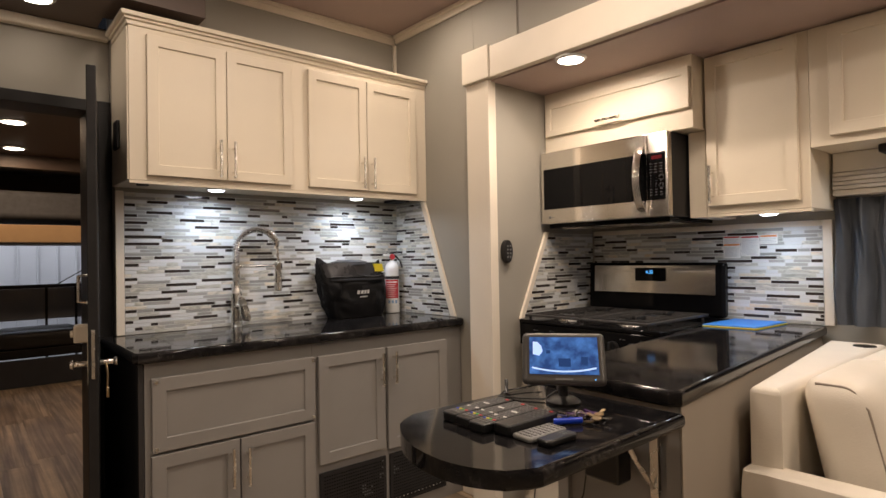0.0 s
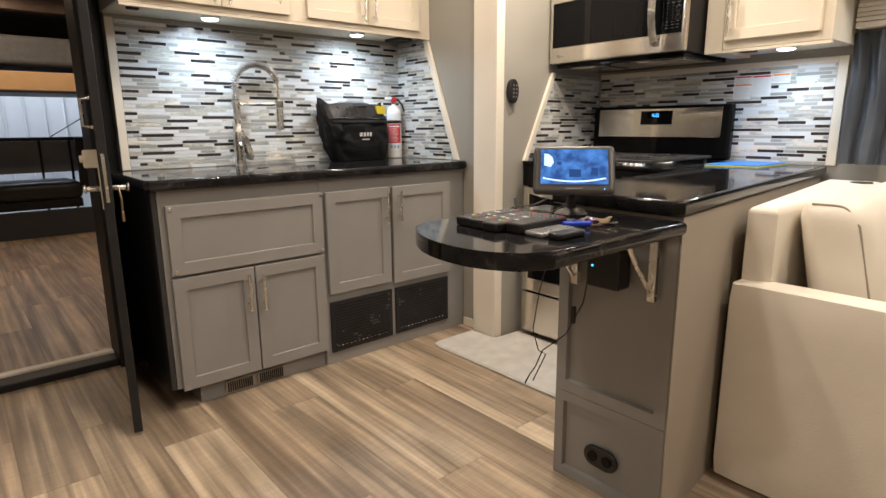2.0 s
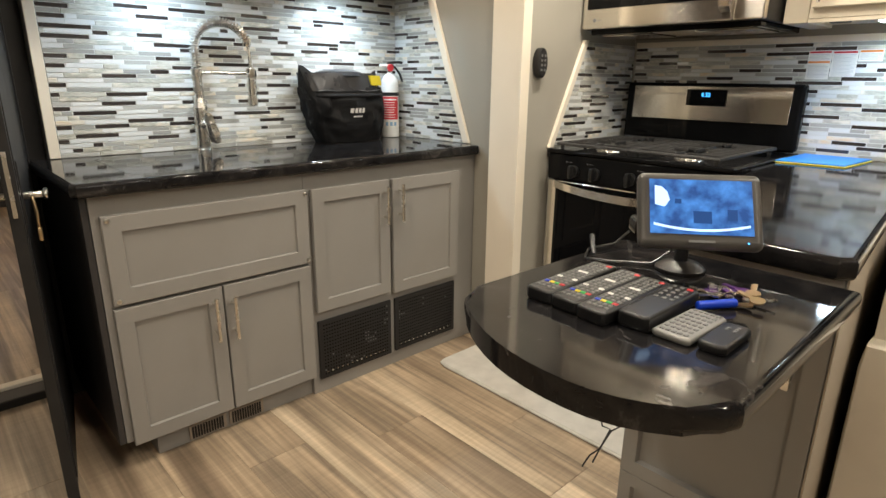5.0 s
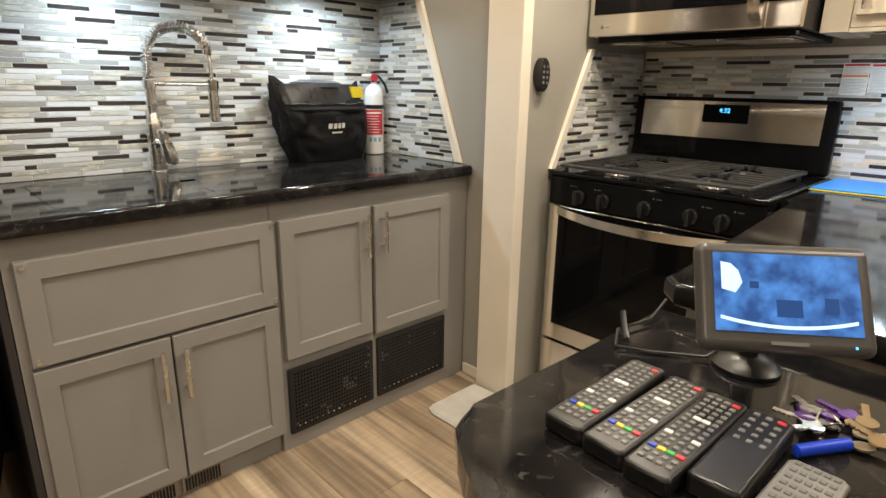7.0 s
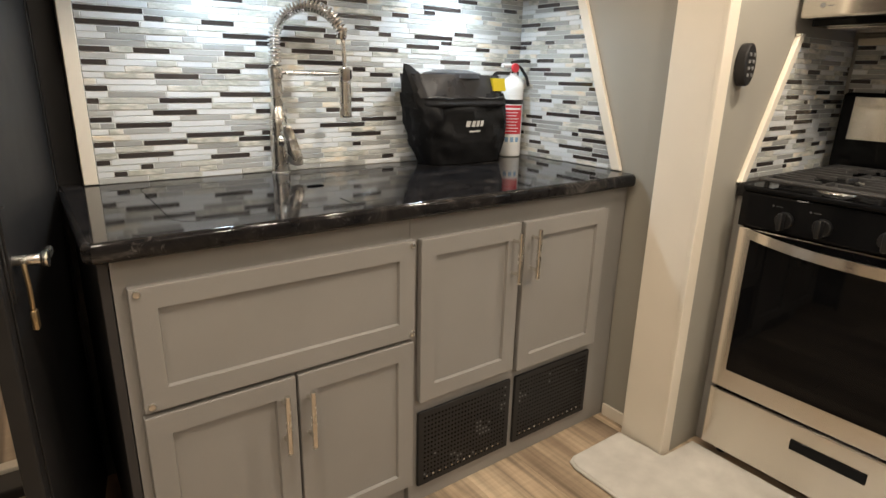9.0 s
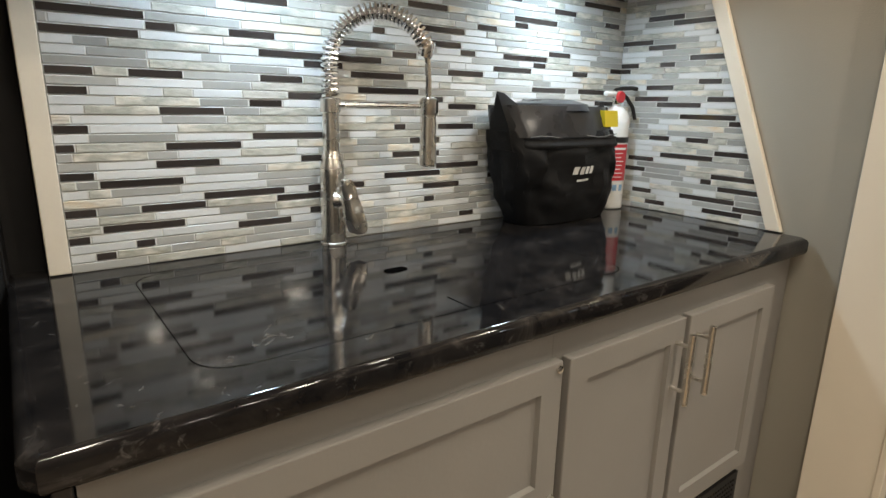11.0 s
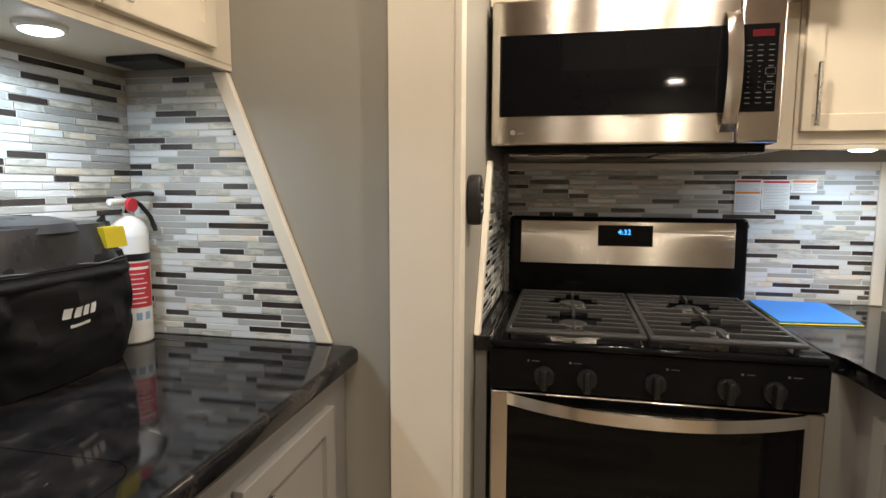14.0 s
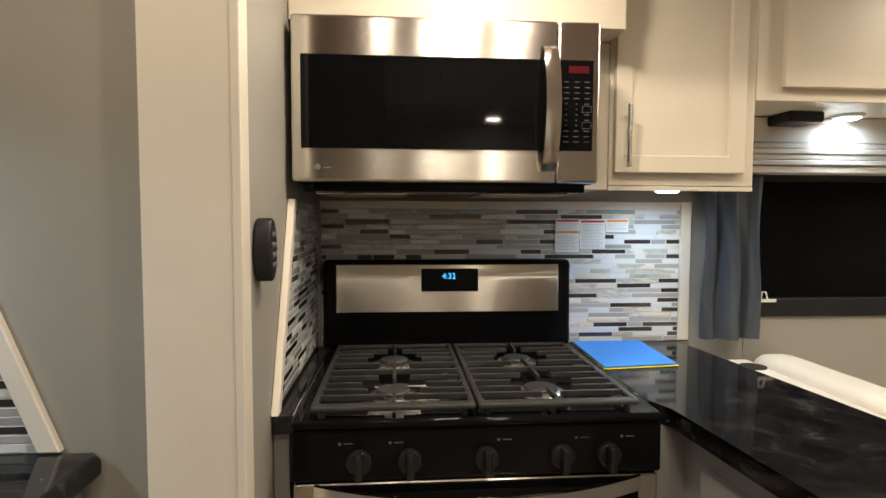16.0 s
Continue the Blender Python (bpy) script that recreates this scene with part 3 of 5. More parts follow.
for x in (0.014, 0.630):
    for z in (0.014, 0.254):
        part("screw_cap", cyl(bmesh.new(), (x, -0.022, z), 0.007, 0.006, "y", 14, bevel=0.0015), M_NICKEL, d)
door_front(cab, -1.507, -1.192, 0.084, 0.535, fy, M_GREY, (-1.226, 0.435), 0.150)
door_front(cab, -1.186, -0.867, 0.084, 0.535, fy, M_GREY, (-1.165, 0.427), 0.150)
door_front(cab, -0.846, -0.503, 0.342, 0.809, fy, M_GREY, (-0.532, 0.714), 0.150)
door_front(cab, -0.486, -0.122, 0.330, 0.808, fy, M_GREY, (-0.458, 0.715), 0.150)


def grille(x0, x1, z0, z1):
    """A black sheet-metal air grille with rows of round holes, left proud of its rim."""
    bm = box(x0, x1, -0.578, -0.5675, z0, z1, bevel=0.002)
    g = part("grille", bm, M_BLACKSAT, cab, "black perforated air grille")
    bm = bmesh.new()
    random.seed(int((x0 + 3) * 100))
    pale = bmesh.new()
    nx, nz = 26, 15
    for i in range(nx):
        for j in range(nz):
            x, z = x0 + 0.022 + (x1 - x0 - 0.044) * i / (nx - 1), z0 + 0.02 + (z1 - z0 - 0.04) * j / (nz - 1)
            # scattered holes go in a paler grey, a painted stand-in for glints of light
            lit = noise.noise(Vector((x * 9, z * 14 + x * 6, 2))) * 0.8 + 0.5 * random.random() > 0.64
            cyl(pale if lit else bm, (x, -0.5785, z), 0.0032, 0.0012, "y", 6)
    tagged(part("perforation", bm, M_GLASSBLK, g), "rows of dark round holes", kind="stuff")
    tagged(part("glint_hole", pale, M_KEYINK, g), "holes painted pale to look like glints of light", kind="stuff")
    bm = bmesh.new()
    for i in range(0, nx, 2):
        cyl(bm, (x0 + 0.03 + (x1 - x0 - 0.06) * i / (nx - 1), -0.5788, z0 + 0.026), 0.003, 0.0016, "y", 6)
    part("rivet", bm, M_NICKEL, g, "row of small bright rivets")


grille(-0.842, -0.497, 0.060, 0.302)
grille(-0.475, -0.129, 0.062, 0.302)
for x0, x1, m, lb in ((-1.338, -1.212, M_BLACKSAT, "black floor heat register in the toe kick"), (-1.200, -1.074, M_VENTBR, "bronze floor heat register in the toe kick")):
    v = thing("heat_register", lb, "vent", group="heat registers")
    bm = box(x0, x1, -0.556, -0.5485, 0.008, 0.062, bevel=0.001)
    part("backing", bm, M_PIPING, v)
    k = 12
    for i in range(k):
        a = x0 + 0.008 + (x1 - x0 - 0.016) * i / k
        part("slat", box(a, a + 0.005, -0.560, -0.5562, 0.014, 0.056), M_BLACKSAT, v)

# worktop
wt = thing("worktop", "glossy dark stone-look worktop with a flush sink cover", "worktop")
part("slab", prism(bmesh.new(), [(-1.566, 0.056), (-1.566, -0.585), (-1.552, -0.606), (-0.022, -0.606), (-0.003, -0.590), (-0.003, -0.0135), (-1.508, -0.0135), (-1.508, 0.056)], 0.870, 0.910, bevel=0.012, segments=4), M_GRANITE, wt)
# joint of the sink cover: a fine dark groove line
bm = bmesh.new()
loop = []
cx0, cx1, cy0, cy1, cr = -1.395, -0.615, -0.522, -0.085, 0.05
for ccx, ccy, a0 in ((cx1 - cr, cy1 - cr, 0), (cx0 + cr, cy1 - cr, 90), (cx0 + cr, cy0 + cr, 180), (cx1 - cr, cy0 + cr, 270)):
    loop += [(ccx + cr * math.cos(radians(a0 + 15 * k)), ccy + cr * math.sin(radians(a0 + 15 * k))) for k in range(7)]
inner = [bm.verts.new((x, y, 0.9106)) for x, y in loop]
outer = [bm.verts.new((x + 0.0010 * (1 if x > -1.005 else -1), y + 0.0010 * (1 if y > -0.28 else -1), 0.9106)) for x, y in loop]
for k in range(len(loop)):
    j = (k + 1) % len(loop)
    bm.faces.new((inner[k], outer[k], outer[j], inner[j]))
bx(bm, -1.0060, -1.0048, cy0, -0.462, 0.9103, 0.9106)
part("cover_joint", bm, M_HOLE, wt, "fine dark joint round the sink cover")
bm = bmesh.new()
cyl(bm, (-1.004, -0.290, 0.9108), 0.0135, 0.0012, "z", 20)
cyl(bm, (-0.982, -0.288, 0.9108), 0.0125, 0.0010, "z", 20)
cyl(bm, (-0.993, -0.289, 0.9108), 0.0130, 0.0011, "z", 20)
part("finger_hole", bm, M_HOLE, wt, "dark finger hole in the sink cover")

# wall cabinet
wc = thing("wall_cabinet", "cream painted wall cabinet with four shaker doors above the sink", "cabinet")
bm = bmesh.new()
bx(bm, -1.510, -0.002, -0.296, -0.002, 1.560, 2.19, bevel=0.002)
bx(bm, -1.510, -0.002, -0.296, -0.280, 1.547, 1.559)
part("body", bm, M_CREAM, wc)
bm = bmesh.new()
for o, z0, z1 in ((0.008, 2.178, 2.2005), (0.018, 2.1965, 2.212), (0.030, 2.208, 2.228)):
    bx(bm, -1.510 - o, -0.003, -0.296 - o, -0.01, z0, z1, bevel=0.004)
part("crown", bm, M_CREAM, wc)
wy = -0.2965
for x0, x1, hx in ((-1.447, -1.131, -1.166), (-1.127, -0.822, -1.105), (-0.736, -0.408, -0.442), (-0.404, -0.085, -0.382)):
    door_front(wc, x0, x1, 1.580, 2.150, wy, M_CREAM, (hx, 1.668), 0.16)
sp = part("side_panel", box(-1.5165, -1.5105, -0.292, -0.004, 1.560, 2.174, bevel=0.002), M_CREAM, wc)
part("side_switch", box(-1.530, -1.5170, -0.170, -0.095, 1.70, 1.82, bevel=0.006, segments=3), M_BLACKSAT, sp, "dark rounded switch plate")
part("underside_catch", box(-1.470, -1.425, -0.240, -0.215, 1.545, 1.5595, bevel=0.004), M_BLACKSAT, wc, "small dark catch under the cabinet")
part("underside_vent", box(-0.150, -0.060, -0.215, -0.085, 1.546, 1.5595, bevel=0.002), M_BLACKSAT, wc, "small dark vent under the cabinet")
for x, y in SINK_PUCKS:
    glow_disc("puck_light", x, y, 1.560, 0.034, M_LENSCOOL, PUCK_W, COOL, "small cool-white puck light under the wall cabinet", 165)
bag_top = thing("black_box", "flat black box lying on top of the wall cabinet", "box", pose(-1.36, -0.16, 2.2285))
part("box_body", box(-0.13, 0.13, -0.06, 0.09, 0, 0.022, bevel=0.006), M_BLACKSAT, bag_top)

# ---- slide-out: range, microwave, cabinets ----
rg = thing("gas_range", "black gas range with stainless oven door and cast-iron grates", "stove")
RY0, RY1 = -1.640, -0.898
BY0, BY1 = -1.633, -0.885
bm = bmesh.new()
bx(bm, 0.135, 0.735, RY0, RY1, 0.060, 0.905, bevel=0.003)
part("body", bm, M_BLACK, rg)
bm = bmesh.new()
bx(bm, 0.086, 0.735, RY0, RY1, 0.900, 0.918, bevel=0.007, segments=3)
part("cooktop", bm, M_BLACK, rg, "glossy black cooktop")
bm = bmesh.new()
bx(bm, 0.092, 0.1345, RY0, RY1, 0.794, 0.899, bevel=0.006)
panel = part("control_panel", bm, M_BLACK, rg)
for y in (-1.030, -1.128, -1.280, -1.432, -1.527):
    bm = bmesh.new()
    cyl(bm, (0.084, y, 0.836), 0.024, 0.016, "x", 22, bevel=0.003)
    bx(bm, 0.052, 0.077, y - 0.0075, y + 0.0075, 0.810, 0.861, bevel=0.005)
    part("knob", bm, M_PLASTIC, panel, "black burner knob")
for y in (-0.992, -1.090, -1.305, -1.462, -1.556):
    bm = box(0.0911, 0.0919, y - 0.0025, y + 0.0025, 0.868, 0.873)
    bx(bm, 0.0911, 0.0919, y - 0.026, y - 0.008, 0.8697, 0.8713)
    part("marking", bm, M_KEYINK, panel, "small pale knob marking")
od = part("oven_door", box(0.097, 0.1345, RY0 + 0.004, RY1 - 0.004, 0.258, 0.790, bevel=0.004), M_STEEL, rg, "stainless oven door")
part("door_glass", box(0.0925, 0.0965, RY0 + 0.045, RY1 - 0.045, 0.325, 0.7865, bevel=0.002), M_GLASSBLK, od, "dark oven window")
bm = bmesh.new()
pts = [(0.090 - 0.050 * (1 - abs(2 * k / 24 - 1) ** 2.2), RY0 + 0.045 + (RY1 - RY0 - 0.09) * k / 24, 0.776 - 0.014 * (1 - abs(2 * k / 24 - 1) ** 2)) for k in range(25)]
for a, b in zip(pts, pts[1:]):
    vs = [bm.verts.new((p[0] + dx, p[1], p[2] + dz)) for p in (a, b) for dx, dz in ((-0.006, -0.0145), (0.006, -0.0145), (0.006, 0.0145), (-0.006, 0.0145))]
    for f in ((0, 1, 5, 4), (1, 2, 6, 5), (2, 3, 7, 6), (3, 0, 4, 7)):
        bm.faces.new([vs[i] for i in f])
bmesh.ops.remove_doubles(bm, verts=bm.verts, dist=0.0004)
part("oven_handle", bm, M_STEEL, od, "curved flat stainless handle")
dr = part("drawer", box(0.097, 0.1345, RY0 + 0.004, RY1 - 0.004, 0.040, 0.248, bevel=0.004), M_STEEL, rg, "stainless warming drawer")
part("drawer_pull", box(0.0935, 0.0967, -1.362, -1.164, 0.162, 0.196, bevel=0.0015), M_GLASSBLK, dr)
for y in (RY0 + 0.05, RY1 - 0.05):
    for x in (0.16, 0.68):
        part("foot", cyl(bmesh.new(), (x, y, 0.030), 0.018, 0.059, "z", 14), M_PLASTIC, rg)
def lean(bm):
    """Tip the upper part of the backguard away from the cook."""
    for v in bm.verts:
        v.co.x += max(0.0, v.co.z - 1.000) * 0.05
    return bm


bg = part("backguard", lean(box(0.690, 0.740, BY0, BY1, 0.920, 1.182, bevel=0.014, segments=4)), M_BLACK, rg)
part("steel_face", lean(box(0.6855, 0.6895, BY0 + 0.040, BY1 - 0.040, 1.026, 1.168, bevel=0.0015)), M_STEEL, bg, smooth=False)
cd = part("clock_display", lean(box(0.6825, 0.6853, -1.347, -1.176, 1.088, 1.156, bevel=0.001)), M_GLASSBLK, bg)
bm = text_bm("4:32", 0.024)
turned(bm, pose(0.6820, -1.238, 1.126, 90, 0, -90))
lean(bm)
part("clock_digits", bm, M_CLOCK, cd, "glowing blue clock digits")

# burners and grates
BURN = [(0.235, -1.095), (0.235, -1.425), (0.50, -1.095), (0.50, -1.425), (0.37, -1.262)]
for x, y in BURN:
    bm = bmesh.new()
    lathe(bm, (x, y, 0.918), [(0.054, 0), (0.052, 0.006), (0.046, 0.009), (0.036, 0.010)])
    b = part("burner", bm, M_NICKEL, rg, "bright burner ring")
    part("burner_cap", lathe(bmesh.new(), (x, y, 0.9283), [(0.034, 0), (0.037, 0.002), (0.034, 0.006), (0.001, 0.007)]), M_IRON, b)


def grate(y0, y1):
    """A cast-iron grate half: rim, cross bars and fingers over two burners."""
    bm = bmesh.new()
    x0, x1, z0, z1 = 0.088, 0.622, 0.934, 0.946
    bx(bm, x0, x0 + 0.028, y0, y1, z0, z1 - 0.001, bevel=0.005)
    bx(bm, x1 - 0.014, x1, y0, y1, z0, z1, bevel=0.003)
    bx(bm, x0 + 0.01, x1 - 0.006, y0, y0 + 0.013, z0, z1 - 0.0005, bevel=0.003)
    bx(bm, x0 + 0.01, x1 - 0.006, y1 - 0.013, y1, z0, z1 - 0.0005, bevel=0.003)
    ym = (y0 + y1) / 2
    # full bars across, and shorter fingers that stop short of the two burner openings
    for x in (x0 + 0.262,):
        bx(bm, x - 0.0038, x + 0.0038, y0 + 0.01, y1 - 0.01, z0, z1 + 0.001, bevel=0.002)
    for x, gap in ((x0 + 0.070, 0.020), (x0 + 0.112, 0.056), (x0 + 0.158, 0.070), (x0 + 0.210, 0.036), (x1 - 0.210, 0.036), (x1 - 0.158, 0.070), (x1 - 0.112, 0.056), (x1 - 0.070, 0.020)):
        bx(bm, x - 0.0038, x + 0.0038, y0 + 0.01, ym - gap, z0, z1 + 0.001, bevel=0.002)
        bx(bm, x - 0.0038, x + 0.0038, ym + gap, y1 - 0.01, z0, z1 + 0.001, bevel=0.002)
    for a, b in ((x0 + 0.02, x0 + 0.095), (x0 + 0.182, x1 - 0.178), (x1 - 0.086, x1 - 0.01)):
        bx(bm, a, b, ym - 0.0038, ym + 0.0038, z0 + 0.001, z1 + 0.002, bevel=0.002)
    for x in (x0 + 0.02, x1 - 0.02):
        for y in (y0 + 0.02, y1 - 0.02):
            cyl(bm, (x, y, 0.926), 0.007, 0.017, "z", 8)
    return part("grate", bm, M_IRON, rg, "grey cast-iron grate")


grate(-1.592, -1.264)
grate(-1.259, -0.936)

# microwave
mw = thing("microwave", "stainless over-the-range microwave with a dark glass door", "microwave")
MY0, MY1 = -1.577, -0.867
part("case", box(0.345, 0.776, MY0 + 0.003, MY1 - 0.003, 1.390, 1.762, bevel=0.003), M_BLACKSAT, mw)
md = part("door", box(0.312, 0.3445, -1.474, MY1, 1.391, 1.763, bevel=0.006), M_STEEL, mw, "stainless door")
part("door_glass", box(0.3075, 0.3115, -1.4735, -0.889, 1.466, 1.674, bevel=0.0015), M_GLASSBLK, md, "dark glass window")
bm = bmesh.new()
pts = [(0.300 - 0.042 * math.sin(math.pi * k / 16) ** 0.7 if 0 < k < 16 else 0.309, -1.452, 1.418 + 0.288 * k / 16) for k in range(17)]
for a, b in zip(pts, pts[1:]):
    vs = [bm.verts.new((p[0] + dx, p[1] + dy, p[2])) for p in (a, b) for dx, dy in ((-0.005, -0.017), (0.005, -0.014), (0.005, 0.014), (-0.005, 0.017))]
    for f in ((0, 1, 5, 4), (1, 2, 6, 5), (2, 3, 7, 6), (3, 0, 4, 7)):
        bm.faces.new([vs[i] for i in f])
bmesh.ops.remove_doubles(bm, verts=bm.verts, dist=0.0004)
part("handle", bm, M_STEEL, md, "bowed stainless handle")
bm = bmesh.new()
cyl(bm, (0.3112, -0.925, 1.424), 0.007, 0.0012, "x", 20)
bx(bm, 0.3114, 0.3119, -0.955, -0.938, 1.421, 1.4235)
part("badge", bm, M_BUTTON, md)
cp = part("control_side", box(0.312, 0.3445, MY0, -1.4755, 1.391, 1.763, bevel=0.006), M_STEEL, mw)
kp = part("keypad", box(0.3075, 0.3115, -1.559, -1.4765, 1.466, 1.674, bevel=0.0015), M_GLASSBLK, cp, "black keypad")
part("display", box(0.3066, 0.3074, -1.548, -1.500, 1.644, 1.660), M_REDLED, kp, "dim red display")
bm = bmesh.new()
for r in range(12):
    for c in range(3):
        w = 0.004 if 4 <= r <= 8 and c < 2 else 0.012
        y, z = -1.495 - 0.0245 * c, 1.624 - 0.0125 * r
        if c == 2 and r in (5, 8):
            continue
        bx(bm, 0.3068, 0.3074, y - w / 2, y + w / 2, z - 0.0007, z + 0.0007)
part("key_print", bm, M_KEYINK, kp, "small pale key markings")
for z in (1.562, 1.5245):
    bm = bmesh.new()
    for a, b, c, d in ((-1.555, -1.533, z + 0.007, z + 0.0076), (-1.555, -1.533, z - 0.0076, z - 0.007), (-1.555, -1.5544, z - 0.007, z + 0.007), (-1.5336, -1.533, z - 0.007, z + 0.007)):
        bx(bm, 0.3068, 0.3074, a, b, c, d)
    part("key_frame", bm, M_KEYINK, kp)
bm = bmesh.new()
bx(bm, 0.35, 0.76, MY0 + 0.02, MY1 - 0.02, 1.370, 1.3915, bevel=0.004)
part("vent_base", bm, M_BLACK, mw)
for y in (-1.02, -1.42):
    part("filter", box(0.40, 0.62, y - 0.11, y + 0.11, 1.366, 1.3698, bevel=0.001), M_STEEL, mw, "grey metal grease filter")

# cabinet over the microwave
oc = thing("over_range_cabinet", "cream painted cabinet above the microwave with a lift-up door", "cabinet")
part("body", box(0.372, 0.776, -1.660, -0.853, 1.768, SLIDE_CEIL - 0.002, bevel=0.002), M_CREAM, oc)
d = part("door", shaker(0.780, 0.178, rail=0.045), M_CREAM, oc)
d.matrix_local = pose(0.3715, -0.872, 1.853, 0, 0, -90)
hd = part("handle", bar_pull(0.13, False), M_NICKEL, d, "brushed nickel bar handle")
hd.location = (0.397, -0.02, 0.020)
part("filler", box(0.478, 0.776, -1.660, -1.584, 1.384, 1.766, bevel=0.002), M_CREAM, oc)

uc = thing("tall_wall_cabinet", "cream painted wall cabinet with one shaker door beside the microwave", "cabinet")
part("body", box(0.478, 0.776, -2.064, -1.662, 1.396, SLIDE_CEIL - 0.002, bevel=0.002), M_CREAM, uc)
part("bottom_rail", box(0.478, 0.496, -2.064, -1.662, 1.383, 1.3945), M_CREAM, uc)
d = part("door", shaker(0.356, 0.645, rail=0.06), M_CREAM, uc)
d.matrix_local = pose(0.4775, -1.672, 1.429, 0, 0, -90)
hd = part("handle", bar_pull(0.16), M_NICKEL, d, "brushed nickel bar handle")
hd.location = (0.026, -0.02, 0.092)
glow_disc("puck_light", RANGE_PUCK[0], RANGE_PUCK[1], 1.396, 0.034, M_LENSCOOL, PUCK_W * 0.6, COOL, "small cool-white puck light under the cabinet", 165)
part("sensor", box(0.53, 0.57, -1.77, -1.71, 1.384, 1.3955, bevel=0.003), M_BLACKSAT, uc)

wcab = thing("window_wall_cabinet", "cream painted shallow wall cabinet above the window", "cabinet")
part("body", box(0.478, 0.776, -3.98, -2.066, 1.626, SLIDE_CEIL - 0.002, bevel=0.002), M_CREAM, wcab)
for y in (-2.135, -2.73, -3.33):
    d = part("door", shaker(0.56, 0.412, rail=0.06), M_CREAM, wcab)
    d.matrix_local = pose(0.4775, y, 1.660, 0, 0, -90)
part("speaker", box(0.60, 0.74, -2.36, -2.25, 1.594, 1.6255, bevel=0.006), M_BLACKSAT, wcab, "small black speaker box")
glow_disc("puck_light", WINDOW_PUCK[0], WINDOW_PUCK[1], 1.626, 0.036, M_LENSCOOL, PUCK_W * 0.6, COOL, "small cool-white puck light above the window", 165)

# window, blind, curtain
win = thing("window_1", "dark window with a black frame at night", "window", kind="structure")
part("pane", box(0.800, 0.806, -3.98, -2.27, 1.02, 1.46), M_GLASSBLK, win)
bm = bmesh.new()
for y0, y1, z0, z1 in ((-4.0, -2.245, 0.985, 1.045), (-4.0, -2.245, 1.43, 1.47), (-2.280, -2.245, 1.047, 1.428), (-4.0, -3.962, 1.047, 1.428)):
    bx(bm, 0.770, 0.799, y0, y1, z0, z1, bevel=0.003)
part("window_frame", bm, M_BLACKSAT, win)
bm = box(0.762, 0.7695, -2.345, -2.290, 1.034, 1.045, bevel=0.002)
tube(bm, [(0.765, -2.292, 1.045), (0.764, -2.294, 1.068), (0.764, -2.308, 1.068), (0.765, -2.314, 1.045)], 0.0028, 6)
part("window_latch", bm, M_PAPER, win, "small white latch")
bl = thing("blind", "cream pleated blind drawn up above the window", "blind")
part("head_rail", box(0.700, 0.772, -3.96, -2.075, 1.545, 1.624, bevel=0.004), M_BLIND, bl)
for k in range(4):
    part("pleat", box(0.690 + 0.004 * (k % 2), 0.768, -3.96, -2.075, 1.475 + 0.0175 * k, 1.4905 + 0.0175 * k, bevel=0.003), M_BLIND, bl)
part("bottom_rail", box(0.694, 0.768, -3.96, -2.075, 1.450, 1.473, bevel=0.004), M_BLIND, bl)
cu = thing("curtain", "slate grey satin curtain panel hanging beside the window", "curtain")
bm = bmesh.new()
ny, nz = 34, 26
grid = []
for j in range(nz + 1):
    row = []
    for i in range(ny + 1):
        u, v = i / ny, j / nz
        y = -2.068 - 0.190 * u
        x = 0.735 - 0.018 * math.sin(u * 15 + 0.6 * math.sin(v * 4)) - 0.006 * math.sin(u * 33 + v * 3) - 0.03 * (1 - v) * math.sin(u * 3)
        row.append(bm.verts.new((x, y + 0.006 * math.sin(v * 7 + u * 3), 0.925 + 0.515 * v)))
    grid.append(row)
for a, b in zip(grid, grid[1:]):
    for i in range(ny):
        bm.faces.new((a[i], a[i + 1], b[i + 1], b[i]))
bmesh.ops.solidify(bm, geom=list(bm.faces), thickness=0.003)
part("panel", bm, M_CURTAIN, cu)

glow_disc("ceiling_light", 0.01, -1.30, SLIDE_CEIL, 0.055, M_LENS, SLIDE_W, WARM, "warm round recessed light in the slide-out ceiling")
glow_disc("ceiling_light", 0.10, -2.9, SLIDE_CEIL, 0.055, M_LENS, SLIDE_W, WARM, "warm round recessed light in the slide-out ceiling")
for x, y in ROOM_LAMPS:
    glow_disc("ceiling_light", x, y, 2.10 if x < -2.45 else CEIL, 0.06, M_LENS, ROOM_W, WARM, "warm round recessed light in the room ceiling")
glow_disc("ceiling_light", -0.36, -0.60, CEIL, 0.05, M_LENS, 5.0, WARM, "warm round recessed light near the room corner")
glow_disc("ceiling_light", -1.45, -1.02, CEIL, 0.055, M_LENS, 4.0, WARM, "warm round recessed light in the room ceiling")
glow_disc("ceiling_light", -1.80, -0.16, LOW_CEIL, 0.055, M_LENS, 0.8, WARM, "warm round recessed light in the low ceiling")

# keypad on the slide wall
kb = thing("slide_control", "black oval wall control with buttons", "wall control", pose(0.042, -0.8515, 1.252))
bm = cyl(bmesh.new(), (0, -0.016, 0), 0.030, 0.032, "y", 28, bevel=0.005)
bmesh.ops.scale(bm, vec=(1, 1, 1.9), verts=bm.verts)
part("case", bm, M_BLACKSAT, kb)
bm = bmesh.new()
for r in range(4):
    for s in (-1, 1):
        cyl(bm, (0.010 * s, -0.0328, 0.027 - 0.018 * r), 0.005, 0.003, "y", 10)
part("buttons", bm, M_BUTTON, kb)

